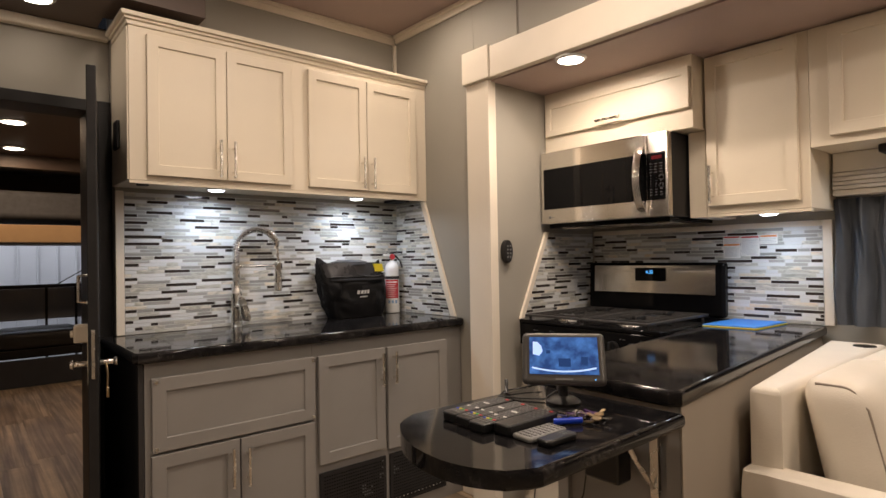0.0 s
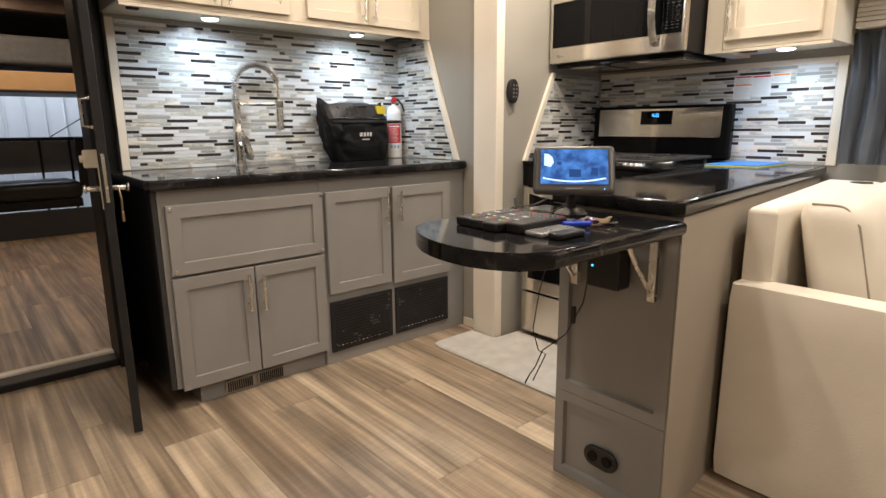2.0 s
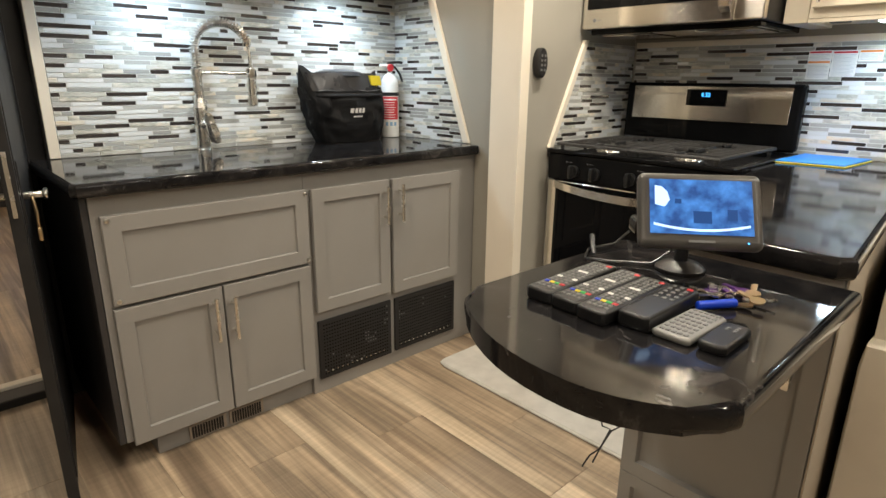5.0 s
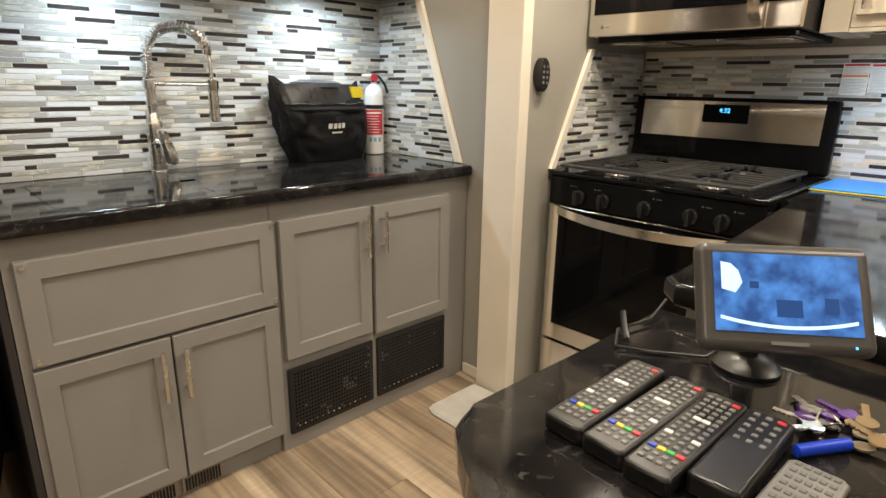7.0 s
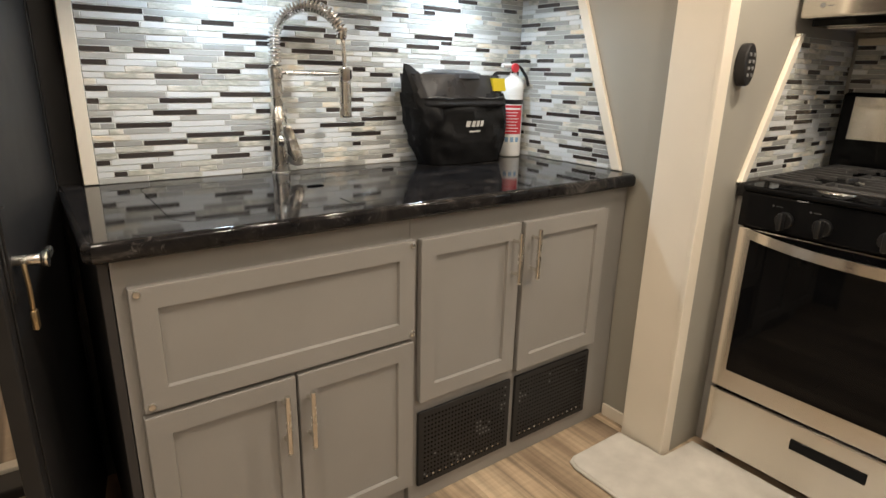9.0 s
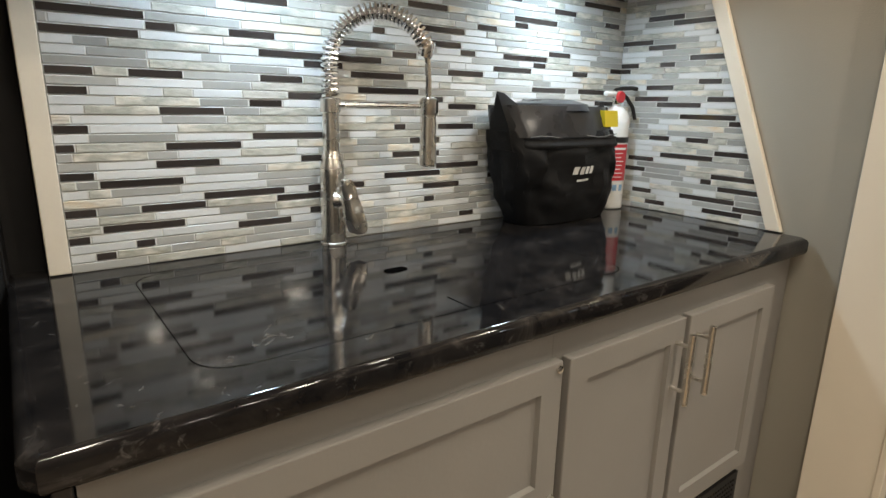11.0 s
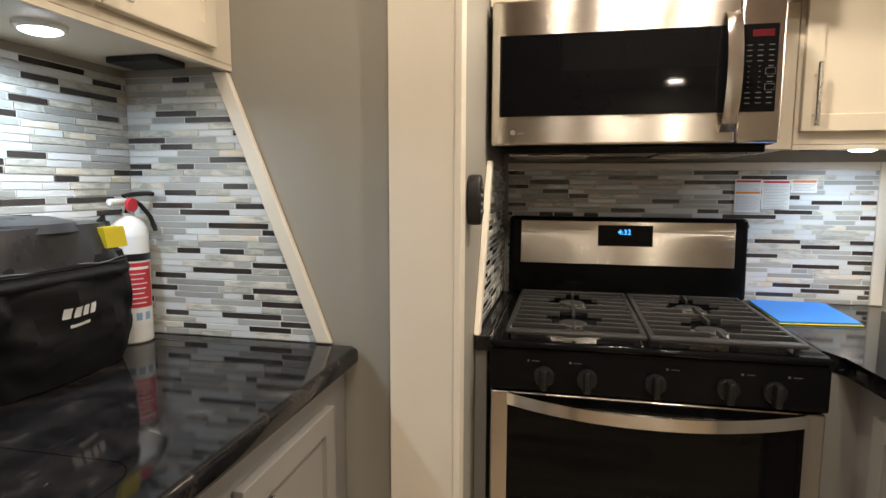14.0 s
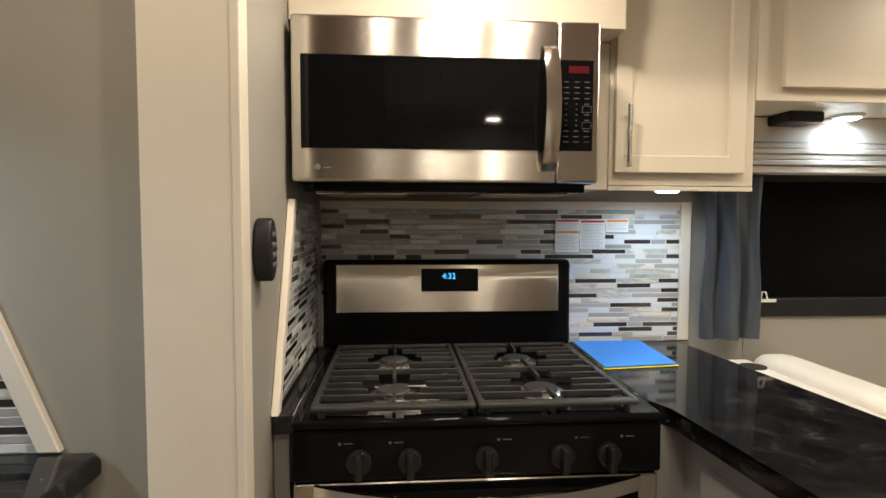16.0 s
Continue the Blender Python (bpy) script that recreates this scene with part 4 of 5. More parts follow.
# side filler worktop and peninsula
part_f = thing("filler_worktop", "narrow dark stone worktop filler beside the range", "worktop")
part("slab", box(0.142, 0.765, -0.8965, -0.853, 0.872, 0.910, bevel=0.003), M_GRANITE, part_f)
part("support", box(0.160, 0.765, -0.8835, -0.853, 0.0, 0.870), M_GREY, part_f)
pen = thing("peninsula_worktop", "glossy dark stone-look peninsula worktop", "worktop")
part("slab", prism(bmesh.new(), [(0.766, -1.645), (0.18, -1.645), (0.135, -1.692), (-0.735, -1.740), (-0.770, -1.773), (-0.775, -2.140), (-0.752, -2.163), (0.766, -2.022)], 0.870, 0.910, bevel=0.012, segments=4), M_GRANITE, pen)
pc = thing("peninsula_cabinet", "grey painted peninsula cabinet with framed end panel", "cabinet")
bm = bmesh.new()
prism(bm, [(-0.718, -2.145), (0.766, -2.000), (0.766, -1.646), (0.150, -1.646), (0.150, -1.722), (-0.718, -1.786)], 0.0, 0.868)
part("body", bm, M_GREY, pc)
bm = bmesh.new()
prism(bm, [(-0.739, -2.1535), (0.76, -2.006), (0.76, -2.0025), (-0.739, -2.150)], 0.0, 0.868)
part("back_panel", bm, M_BEIGE, pc, "plain beige back panel")
ep = part("end_panel", shaker(0.364, 0.288, thick=0.02, rail=0.045, deep=0.015), M_GREY, pc)
ep.matrix_local = pose(-0.7185, -1.784, 0.0, 0, 0, -90)
ep2 = part("end_panel", shaker(0.364, 0.578, thick=0.02, rail=0.050, deep=0.015), M_GREY, pc)
ep2.matrix_local = pose(-0.7185, -1.784, 0.289, 0, 0, -90)
for along in (0.085, 0.465):
    fd = part("front_door", shaker(0.365, 0.71), M_GREY, pc)
    fd.matrix_local = pose(0.150 - 0.9973 * along, -1.7217 - 0.0735 * along, 0.10, 0, 0, 184.2)
ot = thing("outlet", "black duplex outlet with a rounded cover", "outlet", pose(-0.7290, -1.955, 0.118, 0, 0, -90))
stadium = [(0.024 * (1 if -90 <= a <= 90 else -1) + 0.033 * math.cos(radians(a)), 0.033 * math.sin(radians(a))) for a in range(-90, 270, 15)]
part("cover", turned(prism(bmesh.new(), stadium, 0, 0.011, bevel=0.003), pose(0, 0, 0, 90, 0, 0)), M_PLASTIC, ot)
for s in (-1, 1):
    bm = bmesh.new()
    cyl(bm, (0.024 * s, -0.0135, 0), 0.016, 0.003, "y", 18)
    part("socket", bm, M_GLASSBLK, ot)

# flip-up leaf
LEAF_X, LEAF_Y = 0.046, 0.012
leaf = thing("flip_up_table", "rounded dark stone-look flip-up table leaf on folding brackets", "table", pose(LEAF_X, LEAF_Y, 0))
outline = [(-0.821, -2.192), (-0.821, -1.765), (-1.270, -1.765), (-1.296, -1.769)]
for k in range(15):
    y = -1.777 - 0.408 * k / 14
    u, w = ((y + 2.03) / 0.253, 0.104) if y > -2.03 else ((y + 2.03) / 0.155, 0.074)
    outline.append((-1.416 + w * abs(u) ** 2.2, y))
outline += [(-1.318, -2.195)]
part("leaf_slab", prism(bmesh.new(), outline[::-1], 0.831, 0.866, bevel=0.012, segments=4), M_GRANITE, leaf)
for y in (-1.86, -2.10):
    bm = bmesh.new()
    bx(bm, -0.8005, -0.785, y - 0.011, y + 0.011, 0.64, 0.812, bevel=0.002)
    bx(bm, -0.96, -0.785, y - 0.009, y + 0.009, 0.814, 0.830, bevel=0.002)
    tube(bm, [(-0.803, y, 0.665), (-0.88, y, 0.752), (-0.925, y, 0.816)], 0.006, 8)
    part("bracket", bm, M_NICKEL, leaf, "folding steel bracket")
bm = box(-0.80, -0.7395, -2.02, -1.92, 0.66, 0.77, bevel=0.006)
pb = thing("power_box", "black power adapter box under the table leaf", "adapter")
part("adapter_body", bm, M_PLASTIC, pb)
part("indicator", cyl(bmesh.new(), (-0.8005, -1.94, 0.72), 0.003, 0.002, "x", 8), M_CLOCK, pb, "tiny blue indicator light")
cb = thing("charging_cable", "thin black cords dangling under the table leaf", "cable", pose(0.022, 0, 0))
part("cord", tube(bmesh.new(), [(-0.80, -1.80, 0.80), (-0.84, -1.775, 0.62), (-0.86, -1.77, 0.50), (-0.82, -1.76, 0.42), (-0.79, -1.765, 0.40), (-0.83, -1.75, 0.32), (-0.84, -1.742, 0.335), (-0.852, -1.737, 0.312)], 0.0019, 6), M_PLASTIC, cb)
part("cord", tube(bmesh.new(), [(-0.79, -1.92, 0.76), (-0.80, -1.90, 0.60), (-0.82, -1.86, 0.50), (-0.85, -1.80, 0.44), (-0.85, -1.775, 0.38), (-0.842, -1.748, 0.345), (-0.854, -1.739, 0.318)], 0.0019, 6), M_PLASTIC, cb)
part("plug", cyl(bmesh.new(), (-0.81, -1.875, 0.56), 0.008, 0.05, "z", 10, bevel=0.002), M_PLASTIC, cb)

# ---- things on the worktop ----
fc = thing("spring_faucet", "brushed nickel spring faucet with a pull-down spray head", "faucet", pose(-0.995, -0.042, 0.910, 0, 0, FAUCET_TURN))
bm = bmesh.new()
lathe(bm, (0, 0, 0), [(0.029, 0), (0.029, 0.004), (0.0265, 0.006), (0.0265, 0.150), (0.0255, 0.165), (0.0190, 0.192), (0.0175, 0.198), (0.0175, 0.275), (0.021, 0.277), (0.021, 0.303), (0.0175, 0.305)])
part("column", bm, M_NICKEL, fc)
bm = bmesh.new()
cyl(bm, (0.024, -0.016, 0.098), 0.018, 0.040, "x", 18, bevel=0.003)
lathe(bm, (0, 0, 0), [(0.004, 0), (0.022, 0.006), (0.0285, 0.026), (0.0270, 0.050), (0.0215, 0.084), (0.0205, 0.108), (0.014, 0.122), (0.002, 0.126)], 20)
for v in bm.verts:
    if v.co.z < 0.14 and math.hypot(v.co.x, v.co.y) < 0.031 and v.co.x < 0.0495 and not (v.co.x > 0.003 and abs(v.co.z - 0.098) < 0.0185 and abs(v.co.y + 0.016) < 0.0185):
        v.co = Vector((0.058 + v.co.x * 0.85 - 0.20 * v.co.z, -0.036 + v.co.y * 0.45, 0.028 + v.co.z * 0.94))
part("lever", bm, M_NICKEL, fc, "broad curved lever handle")
AX, AR = 0.100, 0.100
arc = [(0, 0, 0.305 + 0.067 * k / 6) for k in range(6)]
arc += [(AX - AR * math.cos(radians(a)), 0, 0.372 + AR * math.sin(radians(a))) for a in range(0, 165, 6)]
part("hose", tube(bmesh.new(), arc, 0.0075, 10), M_CHROME, fc)
coil, total, turns = [], len(arc) - 1, 36
N = turns * 9
for k in range(N + 1):
    f = k / N
    # tight turns low on the riser, wide ones on the bow
    s = f * total
    i = min(int(s), total - 1)
    p = Vector(arc[i]).lerp(Vector(arc[i + 1]), s - i)
    d = (Vector(arc[i + 1]) - Vector(arc[i])).normalized()
    side = Vector((0, 1, 0))
    up = d.cross(side)
    w = 2 * math.pi * turns * f
    coil.append(p + 0.0155 * (math.cos(w) * side + math.sin(w) * up))
part("spring", tube(bmesh.new(), coil, 0.0032, 6), M_CHROME, fc, "bright coiled spring")
ex, ez = arc[-1][0], arc[-1][2]
bm = bmesh.new()
lathe(bm, (0, 0, 0), [(0.0135, -0.016), (0.0150, -0.010), (0.0150, 0.010), (0.0135, 0.016)], 16)
turned(bm, pose(ex, 0, ez, 0, 15, 0))
part("spring_collar", bm, M_CHROME, fc)
part("lower_hose", tube(bmesh.new(), [(ex, 0, ez), (ex + 0.003, 0, ez - 0.03), (0.200, 0, 0.34), (0.200, 0, 0.305)], 0.0062, 10), M_NICKEL, fc)
part("holder_arm", tube(bmesh.new(), [(0.018, 0, 0.292), (0.186, 0, 0.292)], 0.0048, 10), M_NICKEL, fc)
bm = bmesh.new()
lathe(bm, (0.200, 0, 0.170), [(0.015, 0), (0.0175, 0.003), (0.0165, 0.105), (0.0178, 0.107), (0.0178, 0.136), (0.010, 0.140)])
sh = part("spray_head", bm, M_NICKEL, fc)
part("spray_switch", box(0.214, 0.2205, -0.006, 0.006, 0.278, 0.304, bevel=0.002), M_PLASTIC, sh)

# soft black bag
bag = thing("tote_bag", "black nylon bag with a yellow tag and folded top", "bag", pose(-0.364, -0.078, 0.911))
NB = 72


def sack(levels, seed):
    """A soft closed shape: levels of (z, centre x, half width, front y, back y, fold depth)."""
    bm = bmesh.new()
    rings = []
    for z, cx, hw, yf, yb, fold in levels:
        row = []
        for i in range(NB):
            a = 2 * math.pi * i / NB
            sx, sy = math.cos(a), math.sin(a)
            ex2, ey2 = abs(sx) ** 0.42 * (1 if sx > 0 else -1), abs(sy) ** 0.5 * (1 if sy > 0 else -1)
            q = Vector((ex2 * 2.2 + seed, ey2 * 2.2, z * 9))
            wob = fold * (noise.noise(q) + 0.6 * noise.noise(q * 2.7) + 0.25 * abs(noise.noise(q * 6)))
            x = cx + (hw + wob * 0.6) * ex2
            y = (yf + yb) / 2 - (yf - yb) / 2 * ey2 * (1 if sy > 0 else 1)
            y += wob * (1.0 if sy < 0 else 0.2) + 0.010 * (1 - ex2 * ex2) * (-1 if sy < 0 else 0.1)
            row.append(bm.verts.new((x, y, z)))
        rings.append(row)
    for a, b in zip(rings, rings[1:]):
        for i in range(NB):
            bm.faces.new((a[i], a[(i + 1) % NB], b[(i + 1) % NB], b[i]))
    bm.faces.new(rings[0][::-1])
    bm.faces.new(rings[-1])
    return bm


lev = []
for j in range(31):
    v = j / 30
    hw = 0.158 + 0.024 * math.sin(min(1, v * 1.6) * math.pi / 2) + 0.004 * v
    lev.append((0.001 + 0.236 * v, 0.012 - 0.036 * v, hw + 0.010 * v, -0.070 - 0.030 * math.sin(v * 2.6), 0.052, 0.006 + 0.020 * math.sin(v * 3.1)))
body_bm = sack(lev, 1.0)
bag_skin = bvhtree.BVHTree.FromBMesh(body_bm)
part("bag_body", body_bm, M_FABRIC, bag)
lev = [(0.222 + 0.075 * j / 8, -0.024 - 0.010 * j / 8, 0.188 - 0.002 * j / 8, -0.092 + 0.018 * j / 8, 0.048, 0.008) for j in range(9)]
part("folded_band", sack(lev, 5.0), M_SHEER, bag, "shiny dark folded top band")
part("pocket_lip", sack([(0.196 + 0.004 * j, -0.014, 0.182, -0.104 - 0.003 * math.sin(j), 0.03, 0.010) for j in range(7)], 9.0), M_FABRIC, bag)
bm = tube(bmesh.new(), [(-0.185 + 0.03 * k, -0.0985 - 0.006 * math.sin(k), 0.224 + 0.003 * math.sin(k * 1.3)) for k in range(12)], 0.0013, 5)
part("piping", bm, M_BUTTON, bag, "pale piping")


def ear(x, s, h):
    """A raised folded corner of the bag."""
    bm = bmesh.new()
    base = [(0.014, -0.062, 0.19), (0.030, -0.075, 0.18), (0.075, -0.070, 0.24), (0.060, 0.02, 0.24), (0.014, 0.02, 0.19)]
    low = [bm.verts.new((x + s * p[0], p[1], p[2])) for p in base]
    mid = [bm.verts.new((x + s * (p[0] * 0.9 - 0.010), p[1] * 0.8 - 0.006, 0.25 + 0.03 * (k == 2))) for k, p in enumerate(base)]
    tip = bm.verts.new((x - s * 0.014, -0.030, h))
    tip2 = bm.verts.new((x + s * 0.004, -0.036, h - 0.004))
    n = len(base)
    for k in range(n):
        bm.faces.new((low[k], low[(k + 1) % n], mid[(k + 1) % n], mid[k]))
    bm.faces.new((mid[0], mid[1], tip2, tip))
    bm.faces.new((mid[1], mid[2], tip2))
    bm.faces.new((mid[2], mid[3], tip, tip2))
    bm.faces.new((mid[3], mid[4], tip))
    bm.faces.new((mid[4], mid[0], tip))
    bm.faces.new(low[::-1])
    bmesh.ops.subdivide_edges(bm, edges=list(bm.edges), cuts=2, use_grid_fill=True, smooth=0.4)
    return bm


part("corner_fold", ear(-0.222, 1, 0.328), M_FABRIC, bag)
part("corner_fold", ear(0.146, -1, 0.312), M_FABRIC, bag)
part("liner", lathe(bmesh.new(), (-0.015, 0.010, 0.286), [(0.11, 0), (0.10, 0.016), (0.06, 0.026), (0.001, 0.028)], 20), M_SHEER, bag, "crumpled shiny liner")
bm = box(0.086, 0.140, -0.0965, -0.0700, 0.246, 0.288)
for v in bm.verts:
    v.co.x += (v.co.z - 0.266) * -0.2
part("tag", bm, M_YELLOW, bag, "yellow tag")


def printed(x0, x1, z0, z1, n=6):
    """A flat mark that lies on the front of the bag."""
    bm = bmesh.new()
    rows = []
    for z in (z0, (z0 + z1) / 2, z1):
        row = []
        for k in range(n + 1):
            x = x0 + (x1 - x0) * k / n
            at = bag_skin.ray_cast(Vector((x, -0.5, z)), Vector((0, 1, 0)))[0]
            row.append(bm.verts.new((x, at.y - 0.0012, z)))
        rows.append(row)
    for p, q in zip(rows, rows[1:]):
        for k in range(n):
            bm.faces.new((p[k], p[k + 1], q[k + 1], q[k]))
    return bm


for k in range(4):
    part("print", printed(-0.036 + 0.0205 * k, -0.036 + 0.0205 * k + 0.0150, 0.129, 0.149), M_WHITE, bag, "small white printed bar")
part("print", printed(-0.020, 0.032, 0.110, 0.116), M_WHITE, bag, "small white printed bar")

# fire extinguisher
fx = thing("fire_extinguisher", "white fire extinguisher with a red label and black valve", "extinguisher", pose(-0.084, -0.062, 0.9105))
bm = lathe(bmesh.new(), (0, 0, 0), [(0.038, 0), (0.0415, 0.004), (0.0415, 0.255), (0.039, 0.272), (0.031, 0.287), (0.018, 0.297), (0.013, 0.300), (0.013, 0.308)], 36)
part("cylinder", bm, M_WHITE, fx)
part("band", lathe(bmesh.new(), (0, 0, 0.196), [(0.0418, 0), (0.0430, 0.001), (0.0430, 0.016), (0.0418, 0.017)], 36), M_PLASTIC, fx)


def wrap(r, z0, z1, a0, a1):
    bm = bmesh.new()
    n = 16
    pts = [(r * math.cos(radians(a0 + (a1 - a0) * k / n)), r * math.sin(radians(a0 + (a1 - a0) * k / n))) for k in range(n + 1)]
    lo, hi = [bm.verts.new((x, y, z0)) for x, y in pts], [bm.verts.new((x, y, z1)) for x, y in pts]
    for k in range(n):
        bm.faces.new((lo[k], lo[k + 1], hi[k + 1], hi[k]))
    return bm


lb = part("label", wrap(0.0421, 0.086, 0.192, 170, 290), M_RED, fx, "red instruction label")
for k in range(8):
    part("print_line", wrap(0.0424, 0.176 - 0.0115 * k, 0.1785 - 0.0115 * k + (0.004 if k == 0 else 0), 185, 270 - 7 * (k % 3) - (0 if k else -8)), M_PAPER, lb)
part("label", wrap(0.0421, 0.045, 0.083, 175, 290), M_PAPER, fx, "white label with blue pictures")
for k in range(3):
    part("picture", wrap(0.0424, 0.056, 0.074, 200 + 28 * k, 218 + 28 * k), mat("pale_blue_print", (0.25, 0.42, 0.62), 0.5, bump=0.0) if k == 0 else bpy.data.materials["pale_blue_print"], fx)
bm = bmesh.new()
cyl(bm, (0, 0, 0.318), 0.014, 0.024, "z", 16, bevel=0.002)
bx(bm, -0.012, 0.012, -0.012, 0.012, 0.328, 0.345, bevel=0.003)
part("valve", bm, M_CHROME, fx)
part("gauge", cyl(bmesh.new(), (-0.010, -0.019, 0.326), 0.0165, 0.010, "y", 20, bevel=0.002), M_RED, fx, "round red pressure gauge")
bm = tube(bmesh.new(), [(-0.012, 0, 0.345), (0.012, -0.006, 0.350), (0.045, -0.016, 0.352), (0.060, -0.022, 0.350)], 0.006, 8)
part("carry_handle", bm, M_PLASTIC, fx)
bm = tube(bmesh.new(), [(0.008, -0.004, 0.338), (0.024, -0.014, 0.326), (0.042, -0.026, 0.296), (0.050, -0.032, 0.262)], 0.0055, 8)
part("squeeze_lever", bm, M_PLASTIC, fx)
part("nozzle", cyl(bmesh.new(), (-0.040, -0.006, 0.334), 0.008, 0.045, "x", 12, bevel=0.001), M_WHITE, fx)

# warning papers on the range wall
for y0, y1, z0, z1, red in ((-1.680, -1.602, 1.200, 1.306, 1), (-1.764, -1.682, 1.211, 1.304, 1), (-1.840, -1.766, 1.264, 1.306, 0)):
    w = thing("warning_label", "white paper safety label with small print on the mosaic", "label", group="safety labels")
    part("paper", box(0.7655, 0.7668, y0, y1, z0, z1), M_PAPER, w)
    part("heading", box(0.7648, 0.7653, y0 + 0.003, y1 - 0.003, z1 - 0.010, z1 - 0.003), M_RED if red else M_ORANGE, w)
    if z0 < 1.205:
        part("heading", box(0.7648, 0.7653, y0 + 0.003, y1 - 0.003, z1 - 0.046, z1 - 0.039), M_ORANGE, w)
    bm = bmesh.new()
    z, k = z1 - 0.015, 0
    while z > z0 + 0.006:
        if not (z0 < 1.205 and z1 - 0.050 < z < z1 - 0.036):
            bx(bm, 0.7649, 0.7653, y0 + 0.006 + 0.010 * (k % 3 == 2), y1 - 0.005, z - 0.0012, z)
        z, k = z - 0.0048, k + 1
    part("small_print", bm, M_INK, w)

# blue and yellow boards on the peninsula
for nm, m, z, dz, o, lb in (("cutting_mat", M_YELLOW, 0.9108, 0.003, 0.004, "thin yellow plastic cutting mat under a blue one"), ("cutting_mat", M_BLUE, 0.9142, 0.005, 0.0, "thin blue plastic cutting mat beside the range")):
    c = thing(nm, lb, "cutting mat", group="cutting mats")
    part("sheet", prism(bmesh.new(), [(0.440 - o, -1.648 + o * 0.3), (0.462 - o, -1.858 - o), (0.745, -1.876 - o), (0.745, -1.655)], z, z + dz, bevel=0.001, segments=1), m, c)

# ---- things on the table leaf ----
ZT = 0.8668


def remote(y, x0, x1, width, material, label, cols, rows, accents, thick=0.020):
    r = thing("remote_control", label, "remote", pose(x0 + LEAF_X, y + LEAF_Y, ZT, 0, 0, -2 + 3 * (y % 0.03) / 0.03), "remote controls")
    L = x1 - x0
    part("case", prism(bmesh.new(), [(0.004, -width / 2), (L - 0.006, -width / 2), (L, -width / 2 + 0.006), (L, width / 2 - 0.006), (L - 0.006, width / 2), (0.004, width / 2), (0, width / 2 - 0.005), (0, -width / 2 + 0.005)], 0, thick, bevel=0.004, segments=3), material, r)
    for j in range(rows):
        for i in range(cols):
            x, yy = L * 0.10 + L * 0.82 * j / (rows - 1), (i - (cols - 1) / 2) * width * 0.78 / cols
            m = accents.get((j, i), None)
            if m == 0:
                continue
            bm = box(x - 0.0030, x + 0.0030, yy - 0.0030 - 0.0012 * (m is not None), yy + 0.0030 + 0.0012 * (m is not None), thick - 0.0008, thick + 0.0016, bevel=0.0008, segments=1)
            part("button", bm, m or M_BUTTON, r)
    return r


acc = {(14, 0): M_RED, (2, 0): M_RED, (2, 1): M_GREEN, (2, 2): M_YELLOW, (2, 3): M_COBALT, (5, 0): M_WHITE, (5, 3): M_WHITE, (9, 1): M_WHITE, (9, 2): M_WHITE}
for y, dx in ((-1.872, 0.014), (-1.920, 0.010), (-1.968, 0.004)):
    remote(y, -1.266 + dx, -1.079 + dx, 0.047, M_PLASTIC, "long black television remote with many small buttons", 4, 15, acc)
remote(-2.018, -1.238, -1.080, 0.046, M_PLASTIC, "shorter black remote with a round pad", 3, 10, {(9, 0): M_RED, **{(j, i): 0 for j in range(5) for i in range(3)}}, 0.022)
remote(-2.070, -1.236, -1.124, 0.052, M_SILVERREM, "flat silver-grey card remote with rows of buttons", 5, 8, {}, 0.010)
ph = thing("key_fob_box", "small flat black plastic device lying on the table leaf", "device", pose(-1.186 + LEAF_X, -2.120 + LEAF_Y, ZT))
part("case", prism(bmesh.new(), [(-0.040, -0.018), (0.036, -0.018), (0.042, -0.012), (0.042, 0.012), (0.036, 0.018), (-0.040, 0.018), (-0.046, 0.012), (-0.046, -0.012)], 0, 0.013, bevel=0.004, segments=3), M_PLASTIC, ph)
bm = bmesh.new()
for k in range(5):
    cyl(bm, (0.012 + 0.007 * (k % 3), -0.006 + 0.010 * (k // 3), 0.0135), 0.0026, 0.0012, "z", 10)
part("buttons", bm, M_BUTTON, ph)

# monitor
mo = thing("monitor", "small grey-framed camera monitor on a round black stand, switched on", "monitor", pose(-1.017 + LEAF_X, -2.008 + LEAF_Y, ZT, 0, 0, -50))
part("stand_base", lathe(bmesh.new(), (0, 0.100, 0), [(0.042, 0), (0.042, 0.005), (0.032, 0.013), (0.012, 0.018), (0.010, 0.050)], 28), M_PLASTIC, mo)
part("stand_arm", tube(bmesh.new(), [(0, 0.100, 0.045), (0, 0.092, 0.080), (0, 0.066, 0.112)], 0.010, 10), M_PLASTIC, mo)
tilt = pose(0, 0, 0.068, -30, 0, 0)
bz = part("bezel", turned(box(-0.096, 0.096, 0.0, 0.024, 0, 0.127, bevel=0.0115, segments=5), tilt), M_BEZEL, mo)
sc_ = part("screen", turned(box(-0.079, 0.079, -0.0016, -0.0004, 0.022, 0.113), tilt), M_SCREEN, bz, "lit bluish camera picture")
bm = bmesh.new()
for k in range(56):
    u = -1 + (2 * k + 1) / 56
    bx(bm, 0.0735 * u - 0.00132, 0.0735 * u + 0.00132, -0.0021, -0.0017, 0.0265 + 0.009 * u * u, 0.0305 + 0.009 * u * u)
part("picture_band", turned(bm, tilt), M_SCREENLT, sc_)
bm = prism(bmesh.new(), [(-0.071, 0.070), (-0.056, 0.066), (-0.048, 0.078), (-0.052, 0.092), (-0.060, 0.100), (-0.071, 0.102)], 0, 0.0004)
turned(bm, tilt @ pose(0, -0.0018, 0, 90, 0, 0))
part("picture_patch", bm, M_SCREENLT, sc_)
